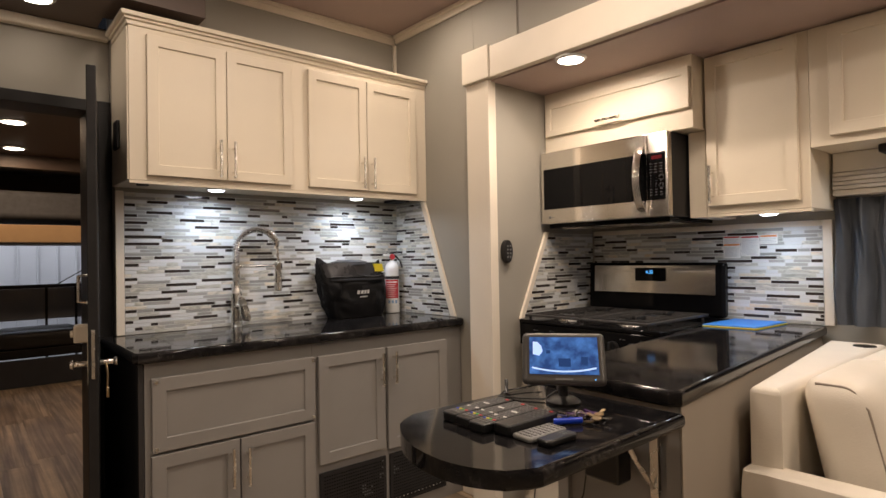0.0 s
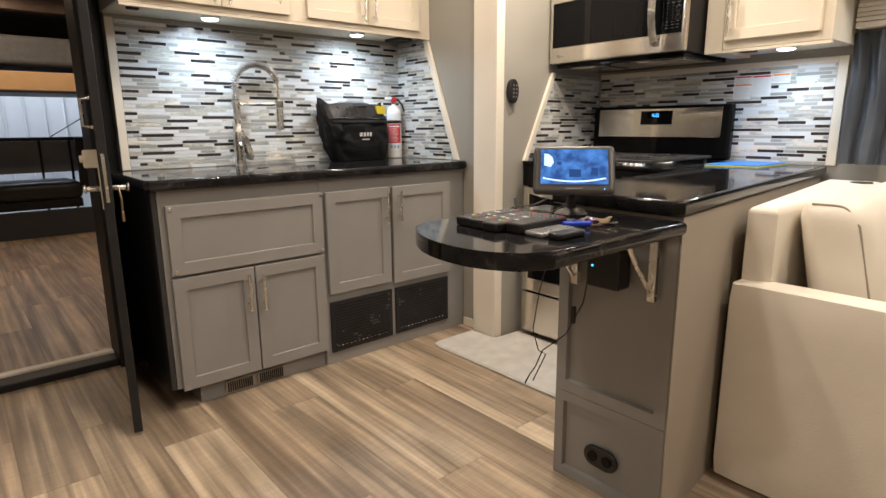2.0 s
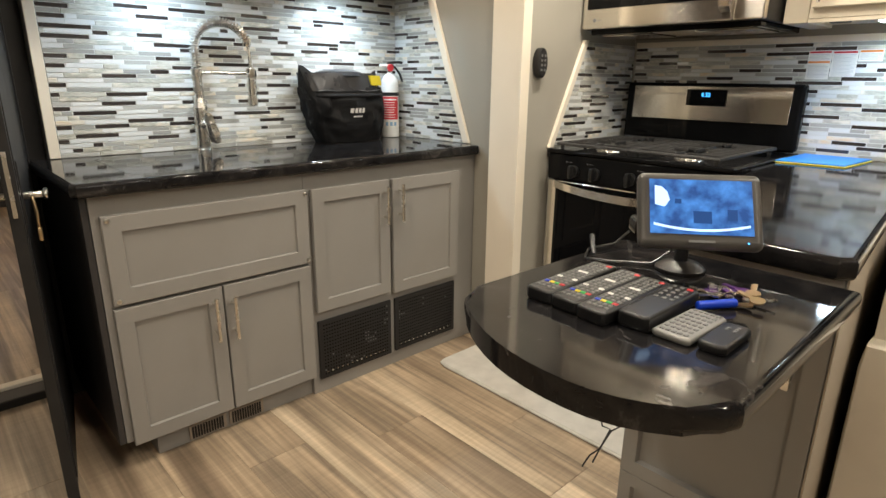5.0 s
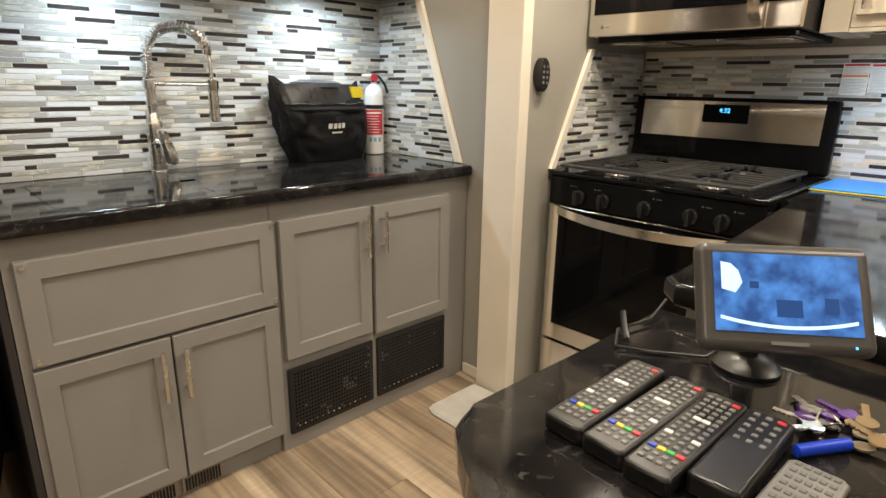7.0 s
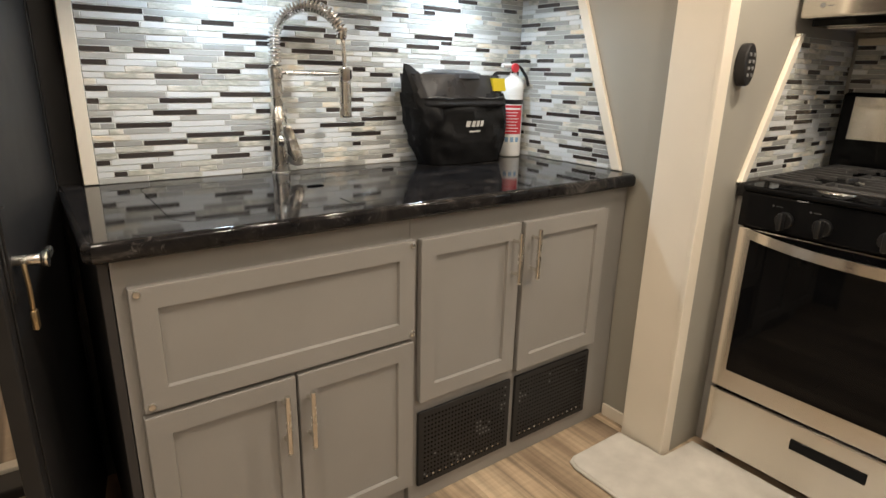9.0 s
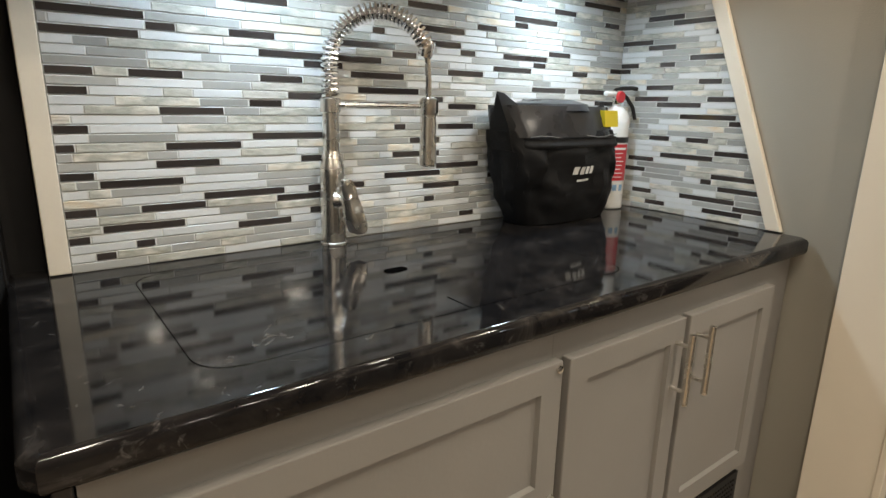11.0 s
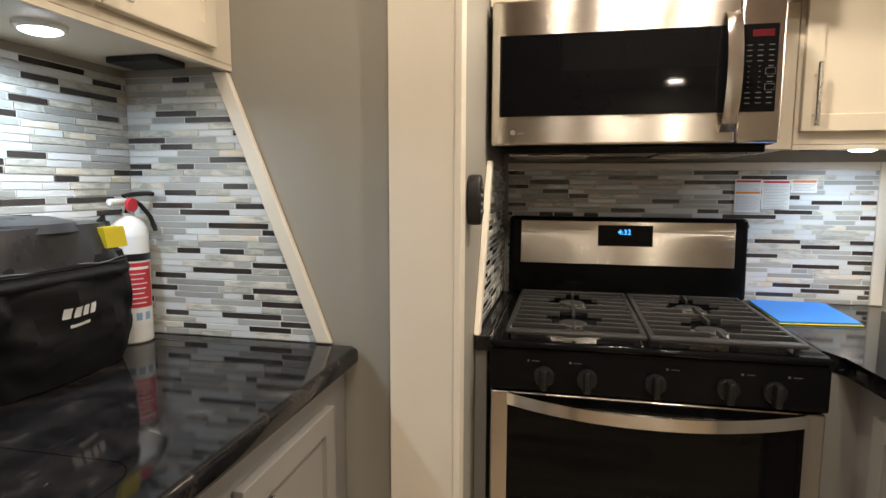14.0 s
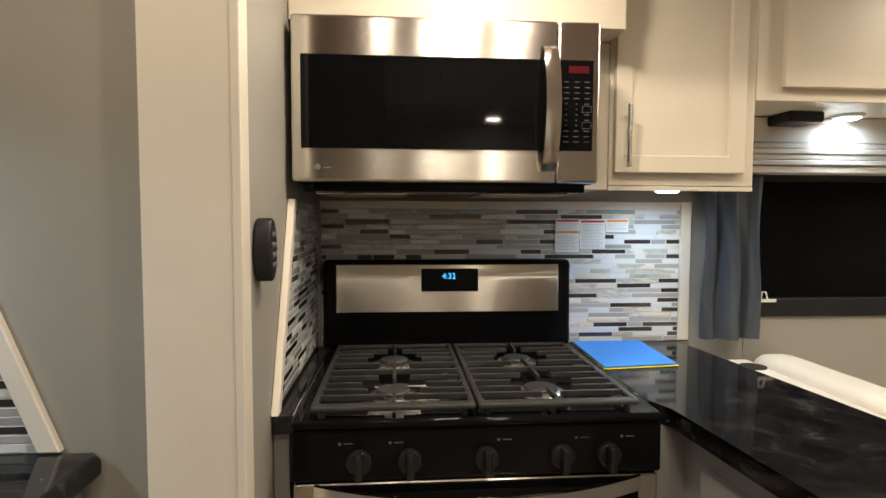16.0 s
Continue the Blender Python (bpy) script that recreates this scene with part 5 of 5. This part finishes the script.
for x0, x1, z0, z1 in ((-0.012, 0.016, 0.040, 0.060), (0.040, 0.055, 0.046, 0.064), (-0.040, -0.030, 0.072, 0.080)):
    part("picture_shape", turned(box(x0, x1, -0.0021, -0.0017, z0, z1), tilt), M_SCREENDK, sc_)
part("maker_mark", turned(box(-0.020, 0.020, -0.0014, -0.0004, 0.0085, 0.0125), tilt), M_BUTTON, bz)
part("power_light", turned(cyl(bmesh.new(), (0.070, -0.0008, 0.010), 0.0014, 0.001, "y", 8), tilt), M_CLOCK, bz)
mc = thing("monitor_cable", "thin black cable curling behind the monitor", "cable", pose(LEAF_X, LEAF_Y, 0))
part("cable", tube(bmesh.new(), [(-0.955, -1.955, 0.955), (-0.925, -1.915, 0.890), (-0.96, -1.90, 0.871), (-1.00, -1.84, 0.870), (-1.02, -1.80, 0.871), (-0.97, -1.775, 0.873), (-0.90, -1.79, 0.874), (-0.83, -1.78, 0.885)], 0.0022, 6), M_PLASTIC, mc)
part("plug", tube(bmesh.new(), [(-0.99, -1.80, 0.872), (-0.975, -1.785, 0.890), (-0.968, -1.778, 0.902)], 0.0045, 8), M_PLASTIC, mc)

# keys
ky = thing("key_bunch", "bunch of keys with a blue pen light and purple tags", "keys", pose(-1.040 + LEAF_X, -2.062 + LEAF_Y, ZT) @ Matrix.Diagonal((0.86, 0.86, 1, 1)))
random.seed(11)
part("pen_light", turned(cyl(bmesh.new(), (0, 0, 0), 0.0068, 0.074, "x", 14, bevel=0.002), pose(-0.048, -0.004, 0.008, 0, 0, -32)), M_COBALT, ky, "blue cylindrical pen light")
for x, y, a, m in ((0.010, 0.030, 20, M_PURPLE), (0.055, -0.008, 70, M_PURPLE), (0.045, 0.012, -30, M_PURPLE), (0.010, -0.048, 65, M_BRASS), (-0.005, -0.035, 120, M_BRASS), (0.020, 0.005, 10, M_NICKEL), (-0.012, 0.015, 150, M_NICKEL), (0.030, -0.030, -75, M_NICKEL), (-0.030, 0.045, 165, M_BRASS), (0.035, 0.030, 40, M_NICKEL), (0.002, 0.022, 95, M_NICKEL), (0.048, -0.028, 15, M_BRASS)):
    bm = bmesh.new()
    cyl(bm, (0, 0, 0), 0.0125, 0.0025, "z", 16)
    bx(bm, 0.008, 0.042, -0.004, 0.004, -0.00125, 0.00125)
    for k in range(4):
        bx(bm, 0.018 + 0.006 * k, 0.021 + 0.006 * k, 0.004, 0.0055 + 0.001 * (k % 2), -0.00125, 0.00125)
    turned(bm, pose(x, y, 0.004 + 0.009 * random.random(), random.uniform(-9, 9), random.uniform(-9, 9), a))
    part("key", bm, m, ky)
ring = [(0.015 + 0.014 * math.cos(radians(a)), 0.004 + 0.014 * math.sin(radians(a)), 0.012 + 0.004 * math.sin(radians(2 * a))) for a in range(0, 361, 20)]
part("key_ring", tube(bmesh.new(), ring, 0.0014, 6), M_CHROME, ky)

# ---- floor things ----
rug = thing("rug", "light grey short-pile rug in front of the range", "rug")
out = [(-0.335, -0.74), (-0.325, -0.712), (-0.30, -0.700), (-0.062, -0.700), (-0.062, -0.870), (0.105, -0.870), (0.105, -1.60), (-0.335, -1.60)]
bm = prism(bmesh.new(), out[::-1], 0.0005, 0.014, bevel=0.005, segments=3)
part("rug_body", bm, M_RUG, rug)
part("edge", tube(bmesh.new(), [(-0.338, -1.60, 0.006), (-0.338, -0.74, 0.006), (-0.326, -0.706, 0.006), (-0.30, -0.696, 0.006), (-0.062, -0.696, 0.006)], 0.0048, 8), M_RUG, rug)

# ---- sofa backing on the peninsula ----
so = thing("sofa", "cream leather sofa with piped back cushions beside the peninsula", "sofa", pose(0, 0.030, 0))
part("back_frame", prism(bmesh.new(), [(-0.352, -2.262), (0.735, -2.262), (0.735, -2.066), (-0.352, -2.182)], 0.02, 0.858, bevel=0.018, segments=4), M_LEATHER, so)
part("seat_base", box(-0.312, 0.66, -3.02, -2.264, 0.03, 0.34, bevel=0.015, segments=3), M_LEATHER, so)


def pad(x0, x1, y0, y1, z0, z1, lean, n=14, puff=0.035, r=0.06):
    """A stuffed cushion: a rounded block with a bulging face; lean moves its foot forwards (to -y)."""
    bm = box(x0, x1, y0, y1, z0, z1)
    bmesh.ops.subdivide_edges(bm, edges=list(bm.edges), cuts=n, use_grid_fill=True)
    c = Vector(((x0 + x1) / 2, (y0 + y1) / 2, (z0 + z1) / 2))
    h = Vector(((x1 - x0) / 2, (y1 - y0) / 2, (z1 - z0) / 2))
    for v in bm.verts:
        q = v.co - c
        k = Vector((max(-h.x + r, min(h.x - r, q.x)), max(-h.y + r, min(h.y - r, q.y)), max(-h.z + r, min(h.z - r, q.z))))
        d = q - k
        if d.length > 1e-6:
            q = k + d.normalized() * r
        u, w = q.x / h.x, q.z / h.z
        q.y += puff * (1 - u * u) * (1 - w * w) * (-1 if q.y < 0 else 0.2)
        q.y += 0.004 * noise.noise(Vector((q.x * 6, q.z * 6, 3))) * (1 if q.y < 0 else 0)
        q.y += lean * (w - 1) * 0.5
        v.co = c + q
    return bm


for x0, x1, top in ((-0.262, 0.220, 0.885), (0.228, 0.765, 0.876)):
    bc = part("back_cushion", pad(x0, x1, -2.43, -2.263, 0.45, top, 0.09, puff=0.055), M_LEATHER, so, "puffed cream leather back cushion")
    zc, hz = (0.45 + top) / 2, (top - 0.45) / 2
    shift = lambda z: 0.10 * ((z - zc) / hz - 1) * 0.5
    pts = [(x0 + 0.0176, -2.4124 + shift(0.50 + (top - 0.57) * k / 10), 0.50 + (top - 0.57) * k / 10) for k in range(11)]
    for k in range(1, 7):
        a = radians(90 * k / 6)
        pts.append((x0 + 0.0176, -2.370 - 0.0424 * math.cos(a) + shift(top), top - 0.06 + 0.0424 * math.sin(a)))
    pts.append((x0 + 0.0176, -2.31, top - 0.0176))
    part("piping", tube(bmesh.new(), pts, 0.0035, 6), M_PIPING, bc, "brown piping")
    part("seat_cushion", pad(x0, x1, -3.03, -2.44, 0.342, 0.47, 0.0, puff=0.0, r=0.05), M_LEATHER, so)
for x0, x1 in ((-0.416, -0.314), (0.664, 0.762)):
    bm = pad(x0, x1, -3.06, -2.172 if x0 < 0 else -2.264, 0.02, 0.646, 0.0, n=10, puff=0.0, r=0.022)
    part("arm", bm, M_LEATHER, so, "flat cream leather arm")
bm = bmesh.new()
cyl(bm, (0.630, -2.215, 0.8592), 0.038, 0.003, "z", 28)
part("cup_recess", bm, M_GLASSBLK, so)

# ---- beyond the doorway ----
struct("wall_garage_left", box(-3.4, -3.3, 0.245, 4.9, 0, GARAGE_CEIL + 0.05), M_WALL, "grey wall of the space beyond the doorway")
struct("wall_garage_right", box(0.10, 0.2, 0.245, 4.9, 0, GARAGE_CEIL + 0.05), M_WALL, "grey wall of the space beyond the doorway")
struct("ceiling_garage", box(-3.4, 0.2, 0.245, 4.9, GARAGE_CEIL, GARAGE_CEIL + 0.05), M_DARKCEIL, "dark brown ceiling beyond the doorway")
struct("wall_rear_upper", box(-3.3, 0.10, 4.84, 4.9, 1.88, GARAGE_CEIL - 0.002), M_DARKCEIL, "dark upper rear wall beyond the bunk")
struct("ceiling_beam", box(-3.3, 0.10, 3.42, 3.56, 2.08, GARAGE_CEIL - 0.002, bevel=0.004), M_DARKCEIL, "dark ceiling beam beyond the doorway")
for y in (1.99, 3.08):
    glow_disc("ceiling_light", -1.74 + 0.07 * (y > 2.5), y, GARAGE_CEIL, 0.07, M_LENS, GARAGE_W, (1.0, 0.70, 0.42), "warm round recessed light beyond the doorway")
    glow_disc("ceiling_light", -0.55, y, GARAGE_CEIL, 0.07, M_LENS, GARAGE_W, (1.0, 0.70, 0.42), "warm round recessed light beyond the doorway")
wl = thing("wall_shop", "white ribbed metal wall beyond the open rear", "wall", kind="structure")
part("sheet", box(-6, 4, 6.10, 6.16, 0, 3.6), M_RIB, wl)
for k in range(30):
    x = -4.4 + 0.21 * k
    part("rib", box(x - 0.012, x + 0.012, 6.080, 6.0995, 0.0, 3.6, bevel=0.006, segments=1), M_RIB, wl)
struct("ceiling_shop", box(-6, 4, 4.92, 6.2, 3.6, 3.66), M_RIB, "pale shop ceiling beyond the open rear")
# fixture and lamp are added out of view to brighten the white shop wall
sl = thing("unseen_strip_light", "unseen strip light added to brighten the shop wall", "light", pose(-1.4, 5.45, 3.49))
part("housing", box(-1.3, 1.3, -0.05, 0.05, 0.02, 0.10, bevel=0.01), M_WHITE, sl)
part("tube", cyl(bmesh.new(), (0, 0, 0), 0.016, 2.4, "x", 14), M_LENSCOOL, sl, "glowing tube")
data = bpy.data.lights.new("added_strip_lamp", "AREA")
data.shape, data.size, data.size_y, data.energy, data.color = "RECTANGLE", 2.4, 0.06, 110, (0.88, 0.94, 1.0)
new("added_strip_lamp", data).matrix_world = pose(-1.4, 5.45, 3.42)
bk = thing("bunk_bed", "fold-down bunk with a tan front board and dark quilt", "bed")
part("front_board", box(-3.28, 0.08, 3.50, 3.53, 1.425, 1.585, bevel=0.005), M_TAN, bk, "tan wooden front board")
part("board_slot", box(-1.03, -0.93, 3.494, 3.499, 1.505, 1.525, bevel=0.002), M_GLASSBLK, bk)
part("base", box(-3.28, 0.08, 3.532, 4.85, 1.43, 1.50), M_BLACKSAT, bk)
part("bunk_frame", box(-3.28, 0.08, 3.49, 3.54, 1.405, 1.422), M_BLACKSAT, bk)
part("mattress", box(-3.28, 0.08, 3.60, 4.83, 1.64, 1.90, bevel=0.05, segments=4), M_BED, bk, "dark grey quilted mattress")
for x in (-2.9, -1.9, -0.9, -0.05):
    part("bracket", box(x - 0.02, x + 0.02, 3.62, 4.8, 1.505, 1.635), M_NICKEL, bk)
ss = thing("dark_sofa", "low black leather sofa beyond the doorway", "sofa")
part("kick_board", box(-3.28, 0.08, 4.28, 4.33, 0.0, 0.27, bevel=0.005), mat("slate_board", (0.05, 0.055, 0.07), 0.5, var=0.1), ss, "slate blue front board")
for x0 in (-3.25, -2.50, -1.75):
    part("seat_cushion", pad(x0, x0 + 0.74, 4.30, 4.86, 0.36, 0.56, 0.0, n=8, puff=0.0, r=0.07), M_DARKLEATHER, ss, "black leather seat cushion")
part("seat_frame", box(-3.25, -1.02, 4.34, 4.84, 0.28, 0.37, bevel=0.01), M_BLACKSAT, ss)
dp = thing("folding_table", "black folded table standing beside the dark sofa", "table")
part("board", box(-0.98, 0.08, 4.62, 4.68, 0.40, 1.00, bevel=0.006), M_BLACKSAT, dp)
part("post", box(-0.90, -0.86, 4.63, 4.67, 0.0, 0.40), M_BLACKSAT, dp)
part("post", box(-0.04, 0.0, 4.63, 4.67, 0.0, 0.40), M_BLACKSAT, dp)
rl = thing("safety_rail", "dark rail across the open rear", "rail")
part("bar", box(-3.28, 0.08, 4.88, 4.91, 0.965, 1.005, bevel=0.004), M_BLACKSAT, rl)
for x in (-2.9, -1.28, -1.0, 0.0):
    part("upright", box(x - 0.012, x + 0.012, 4.885, 4.905, 0.0, 0.965), M_BLACKSAT, rl)
part("mesh_screen", box(-3.28, 0.08, 4.893, 4.897, 0.62, 0.964), mat("grey_screen", (0.24, 0.245, 0.26), 0.6, var=0.1), rl, "grey mesh screen")
gc = thing("grey_cable", "thin dark cable slanting across the open rear", "cable")
part("cable", tube(bmesh.new(), [(-1.75, 4.95, 0.60), (-1.2, 4.95, 0.98), (-0.5, 4.95, 1.42)], 0.006, 6), M_BLACKSAT, gc)

# ---- mosaics ----
PITCH, HIGH = 0.0157, 0.0142
LENGTHS = (0.032, 0.048, 0.066, 0.088, 0.112, 0.136, 0.160)
tile_meshes = {}


def tile_geometry(w, h, t):
    """A thin block with chamfered front edges, front to -y, from the lower left corner."""
    c = 0.0009
    v = [(0, 0, 0), (w, 0, 0), (w, 0, h), (0, 0, h), (0, -t + c, 0), (w, -t + c, 0), (w, -t + c, h), (0, -t + c, h), (c, -t, c), (w - c, -t, c), (w - c, -t, h - c), (c, -t, h - c)]
    f = [(8, 9, 10, 11)]
    for a, b in ((0, 4), (4, 8)):
        for k in range(4):
            j = (k + 1) % 4
            f.append((a + k, a + j, b + j, b + k))
    return v, f


def dress(me, mi):
    """Glass tiles show a pale clear rim round their coloured back."""
    me.materials.append(TILE_MATS[mi])
    if mi < 3:
        me.materials.append(M_GLASSEDGE)
        me.polygons.foreach_set("material_index", [0] + [1] * 8)


def tile_mesh(li, mi):
    if (li, mi) not in tile_meshes:
        me = bpy.data.meshes.new("tile")
        v, f = tile_geometry(LENGTHS[li], HIGH, 0.0045 + (0.0012 if mi == 3 else 0))
        me.from_pydata(v, [], f)
        dress(me, mi)
        tile_meshes[li, mi] = me
    return tile_meshes[li, mi]


def mosaic(name, label, m, z0, z1, left, right, window, seed):
    """Rows of strip tiles on a wall; m takes (along, -out, up) to the world; left(z), right(z) bound a row; window: where tiles are parts."""
    rng = random.Random(seed)
    root = thing(name, label, "backsplash", kind="structure")
    verts, faces, mats = [], [], []
    gv, gf = [], []
    z, last, above = z0 + 0.001, -1, []
    count = 0
    while z + HIGH <= z1 + 0.002:
        x, end = left(z), right(z)
        h = min(HIGH, z1 - z)
        b = len(gv)
        gv += [(x, -0.0089, z - 0.001), (end, -0.0089, z - 0.001), (right(z + PITCH), -0.0089, z + PITCH), (left(z + PITCH), -0.0089, z + PITCH)]
        gf.append((b, b + 1, b + 2, b + 3))
        first, dark = True, []
        while x < end - 0.006:
            li = rng.choices(range(7), (1, 2, 3, 4, 4, 5, 4))[0]
            mi = rng.choices(range(4), (31, 25, 26, 21))[0]
            if mi == last and rng.random() < 0.9:
                mi = (mi + rng.randint(1, 3)) % 4
            if mi == 2 and any(a - 0.02 < x + LENGTHS[li] * 0.5 < b + 0.02 for a, b in above):
                mi = rng.choice((0, 1, 3))
            if mi == 2 and z < z0 + 0.01:
                mi = 1
            last = mi
            w = LENGTHS[li]
            if first:
                w, first = w * rng.uniform(0.35, 1), False
            cut = x + w > end - 0.012 or w != LENGTHS[li]
            w = min(w, end - x) if x + w <= end - 0.012 else end - x
            t = 0.0045 + (0.0012 if mi == 3 else 0)
            if window[0] < x < window[1] and count < 300:
                me = tile_mesh(li, mi)
                if cut or h != HIGH:
                    v, f = tile_geometry(w, h, t)
                    me = bpy.data.meshes.new("tile")
                    me.from_pydata(v, [], f)
                    dress(me, mi)
                o = new("tile", me)
                o.parent = root
                o.matrix_local = m @ Matrix.Translation((x, -0.0050 - rng.uniform(0, 0.0004), z))
                count += 1
            else:
                v, f = tile_geometry(w, h, t + rng.uniform(0, 0.0004))
                b = len(verts)
                verts += [(p[0] + x, p[1] - 0.0050, p[2] + z) for p in v]
                faces += [tuple(i + b for i in q) for q in f]
                mats += [mi] + [4 if mi < 3 else 3] * (len(f) - 1)
            if mi == 2:
                dark.append((x, x + w))
            x += w + 0.0017
        z, above = z + PITCH, dark
    if verts:
        me = bpy.data.meshes.new("tile_field")
        me.from_pydata([m @ Vector(v) for v in verts], [], faces)
        for q in TILE_MATS + [M_GLASSEDGE]:
            me.materials.append(q)
        me.polygons.foreach_set("material_index", mats)
        fo = new("tile_field", me)
        fo.parent = root
        tagged(fo, "field of grey, white and dark strip tiles", kind="stuff")
    bm = bmesh.new()
    me = bpy.data.meshes.new("grout")
    me.from_pydata([m @ Vector(v) for v in gv], [], gf)
    bm.from_mesh(me)
    ge = bmesh.ops.extrude_face_region(bm, geom=list(bm.faces))["geom"]
    back = (m.to_3x3() @ Vector((0, 0.0079, 0)))
    bmesh.ops.translate(bm, vec=back, verts=[g for g in ge if isinstance(g, bmesh.types.BMVert)])
    part("grout_bed", bm, M_GROUT, root, smooth=False)


SLOPE_A = lambda z: 0.252 + (1.545 - z) / (1.545 - 0.912) * 0.248
SLOPE_B = lambda z: 0.375 - (1.352 - z) / (1.352 - 0.912) * 0.21
mosaic("splash_sink", "strip mosaic of glass and stone behind the sink", Matrix(), 0.911, 1.546, lambda z: -1.473, lambda z: -0.0012, (-1.22, -0.62), 5)
mosaic("splash_side", "strip mosaic of glass and stone on the side wall", pose(0, 0, 0, 0, 0, -90), 0.911, 1.546, lambda z: 0.011, SLOPE_A, (-1, 3), 8)
mosaic("splash_slide_side", "strip mosaic of glass and stone beside the range", pose(0, -0.851, 0), 0.920, 1.350, SLOPE_B, lambda z: 0.7690, (-1, 3), 9)
mosaic("splash_range", "strip mosaic of glass and stone behind the range", pose(SLIDE_X, 0, 0, 0, 0, -90), 0.911, 1.335, lambda z: 0.8715, lambda z: 2.0130, (1.10, 3), 12)

# ---- floor planks ----
struct("floor_base", box(-3.4, 0.9, -5.7, 0.24, -0.08, -0.006), M_BLACKSAT, "dark underlay below the floor planks")
struct("floor_base_garage", box(-3.4, 0.2, 0.242, 4.9, -0.08, -0.006), M_BLACKSAT, "dark underlay below the floor planks")
struct("ground", box(-30, 30, 4.92, 40, -0.30, -0.25), mat("shop_concrete", (0.32, 0.32, 0.31), 0.6, var=0.12, scale=2, bump=0.1), "grey concrete shop floor beyond the open rear")
PW, PL = 0.200, 1.20


def plank_mesh(length):
    me = bpy.data.meshes.new("plank")
    w, c = PW - 0.0003, 0.0005
    v, f = [], []
    for z, o in ((-0.006, 0), (-c, 0), (0, c)):
        v += [(o, o, z), (w - o, o, z), (w - o, length - o, z), (o, length - o, z)]
    f.append((8, 9, 10, 11))
    for a, b in ((0, 4), (4, 8)):
        for k in range(4):
            j = (k + 1) % 4
            f.append((a + k, a + j, b + j, b + k))
    me.from_pydata([(p[0] - w / 2, p[1] - length / 2, p[2]) for p in v], [], f)
    me.materials.append(M_PLANK)
    return me


def planks(name, label, x0, x1, y0, y1, seed):
    root = thing(name, label, "floor", kind="structure")
    rng, meshes = random.Random(seed), {}
    k = math.floor((x0 + 1.05) / PW)
    while -1.05 + k * PW < x1:
        x = -1.05 + k * PW
        off = {0: -1.58, -1: -0.814, -2: -0.30, -3: -0.80, 1: -0.95}.get(k, rng.uniform(-1.2, 0))
        y = off - math.ceil((off - y0) / PL) * PL
        while y < y1:
            a, b = max(y, y0), min(y + PL, y1)
            if b - a > 0.03:
                key = round(b - a, 3)
                if key not in meshes:
                    meshes[key] = plank_mesh(b - a - 0.0012)
                o = new("plank", meshes[key])
                o.parent = root
                o.location = (x + PW / 2, (a + b) / 2, 0)
            y += PL
        k += 1


planks("floor", "grey-brown wood-look vinyl planks with streaky grain", -3.3, 0.78, -5.6, 0.10, 2)
planks("floor_garage", "grey-brown wood-look vinyl planks beyond the doorway", -3.3, 0.10, 0.24, 4.28, 3)
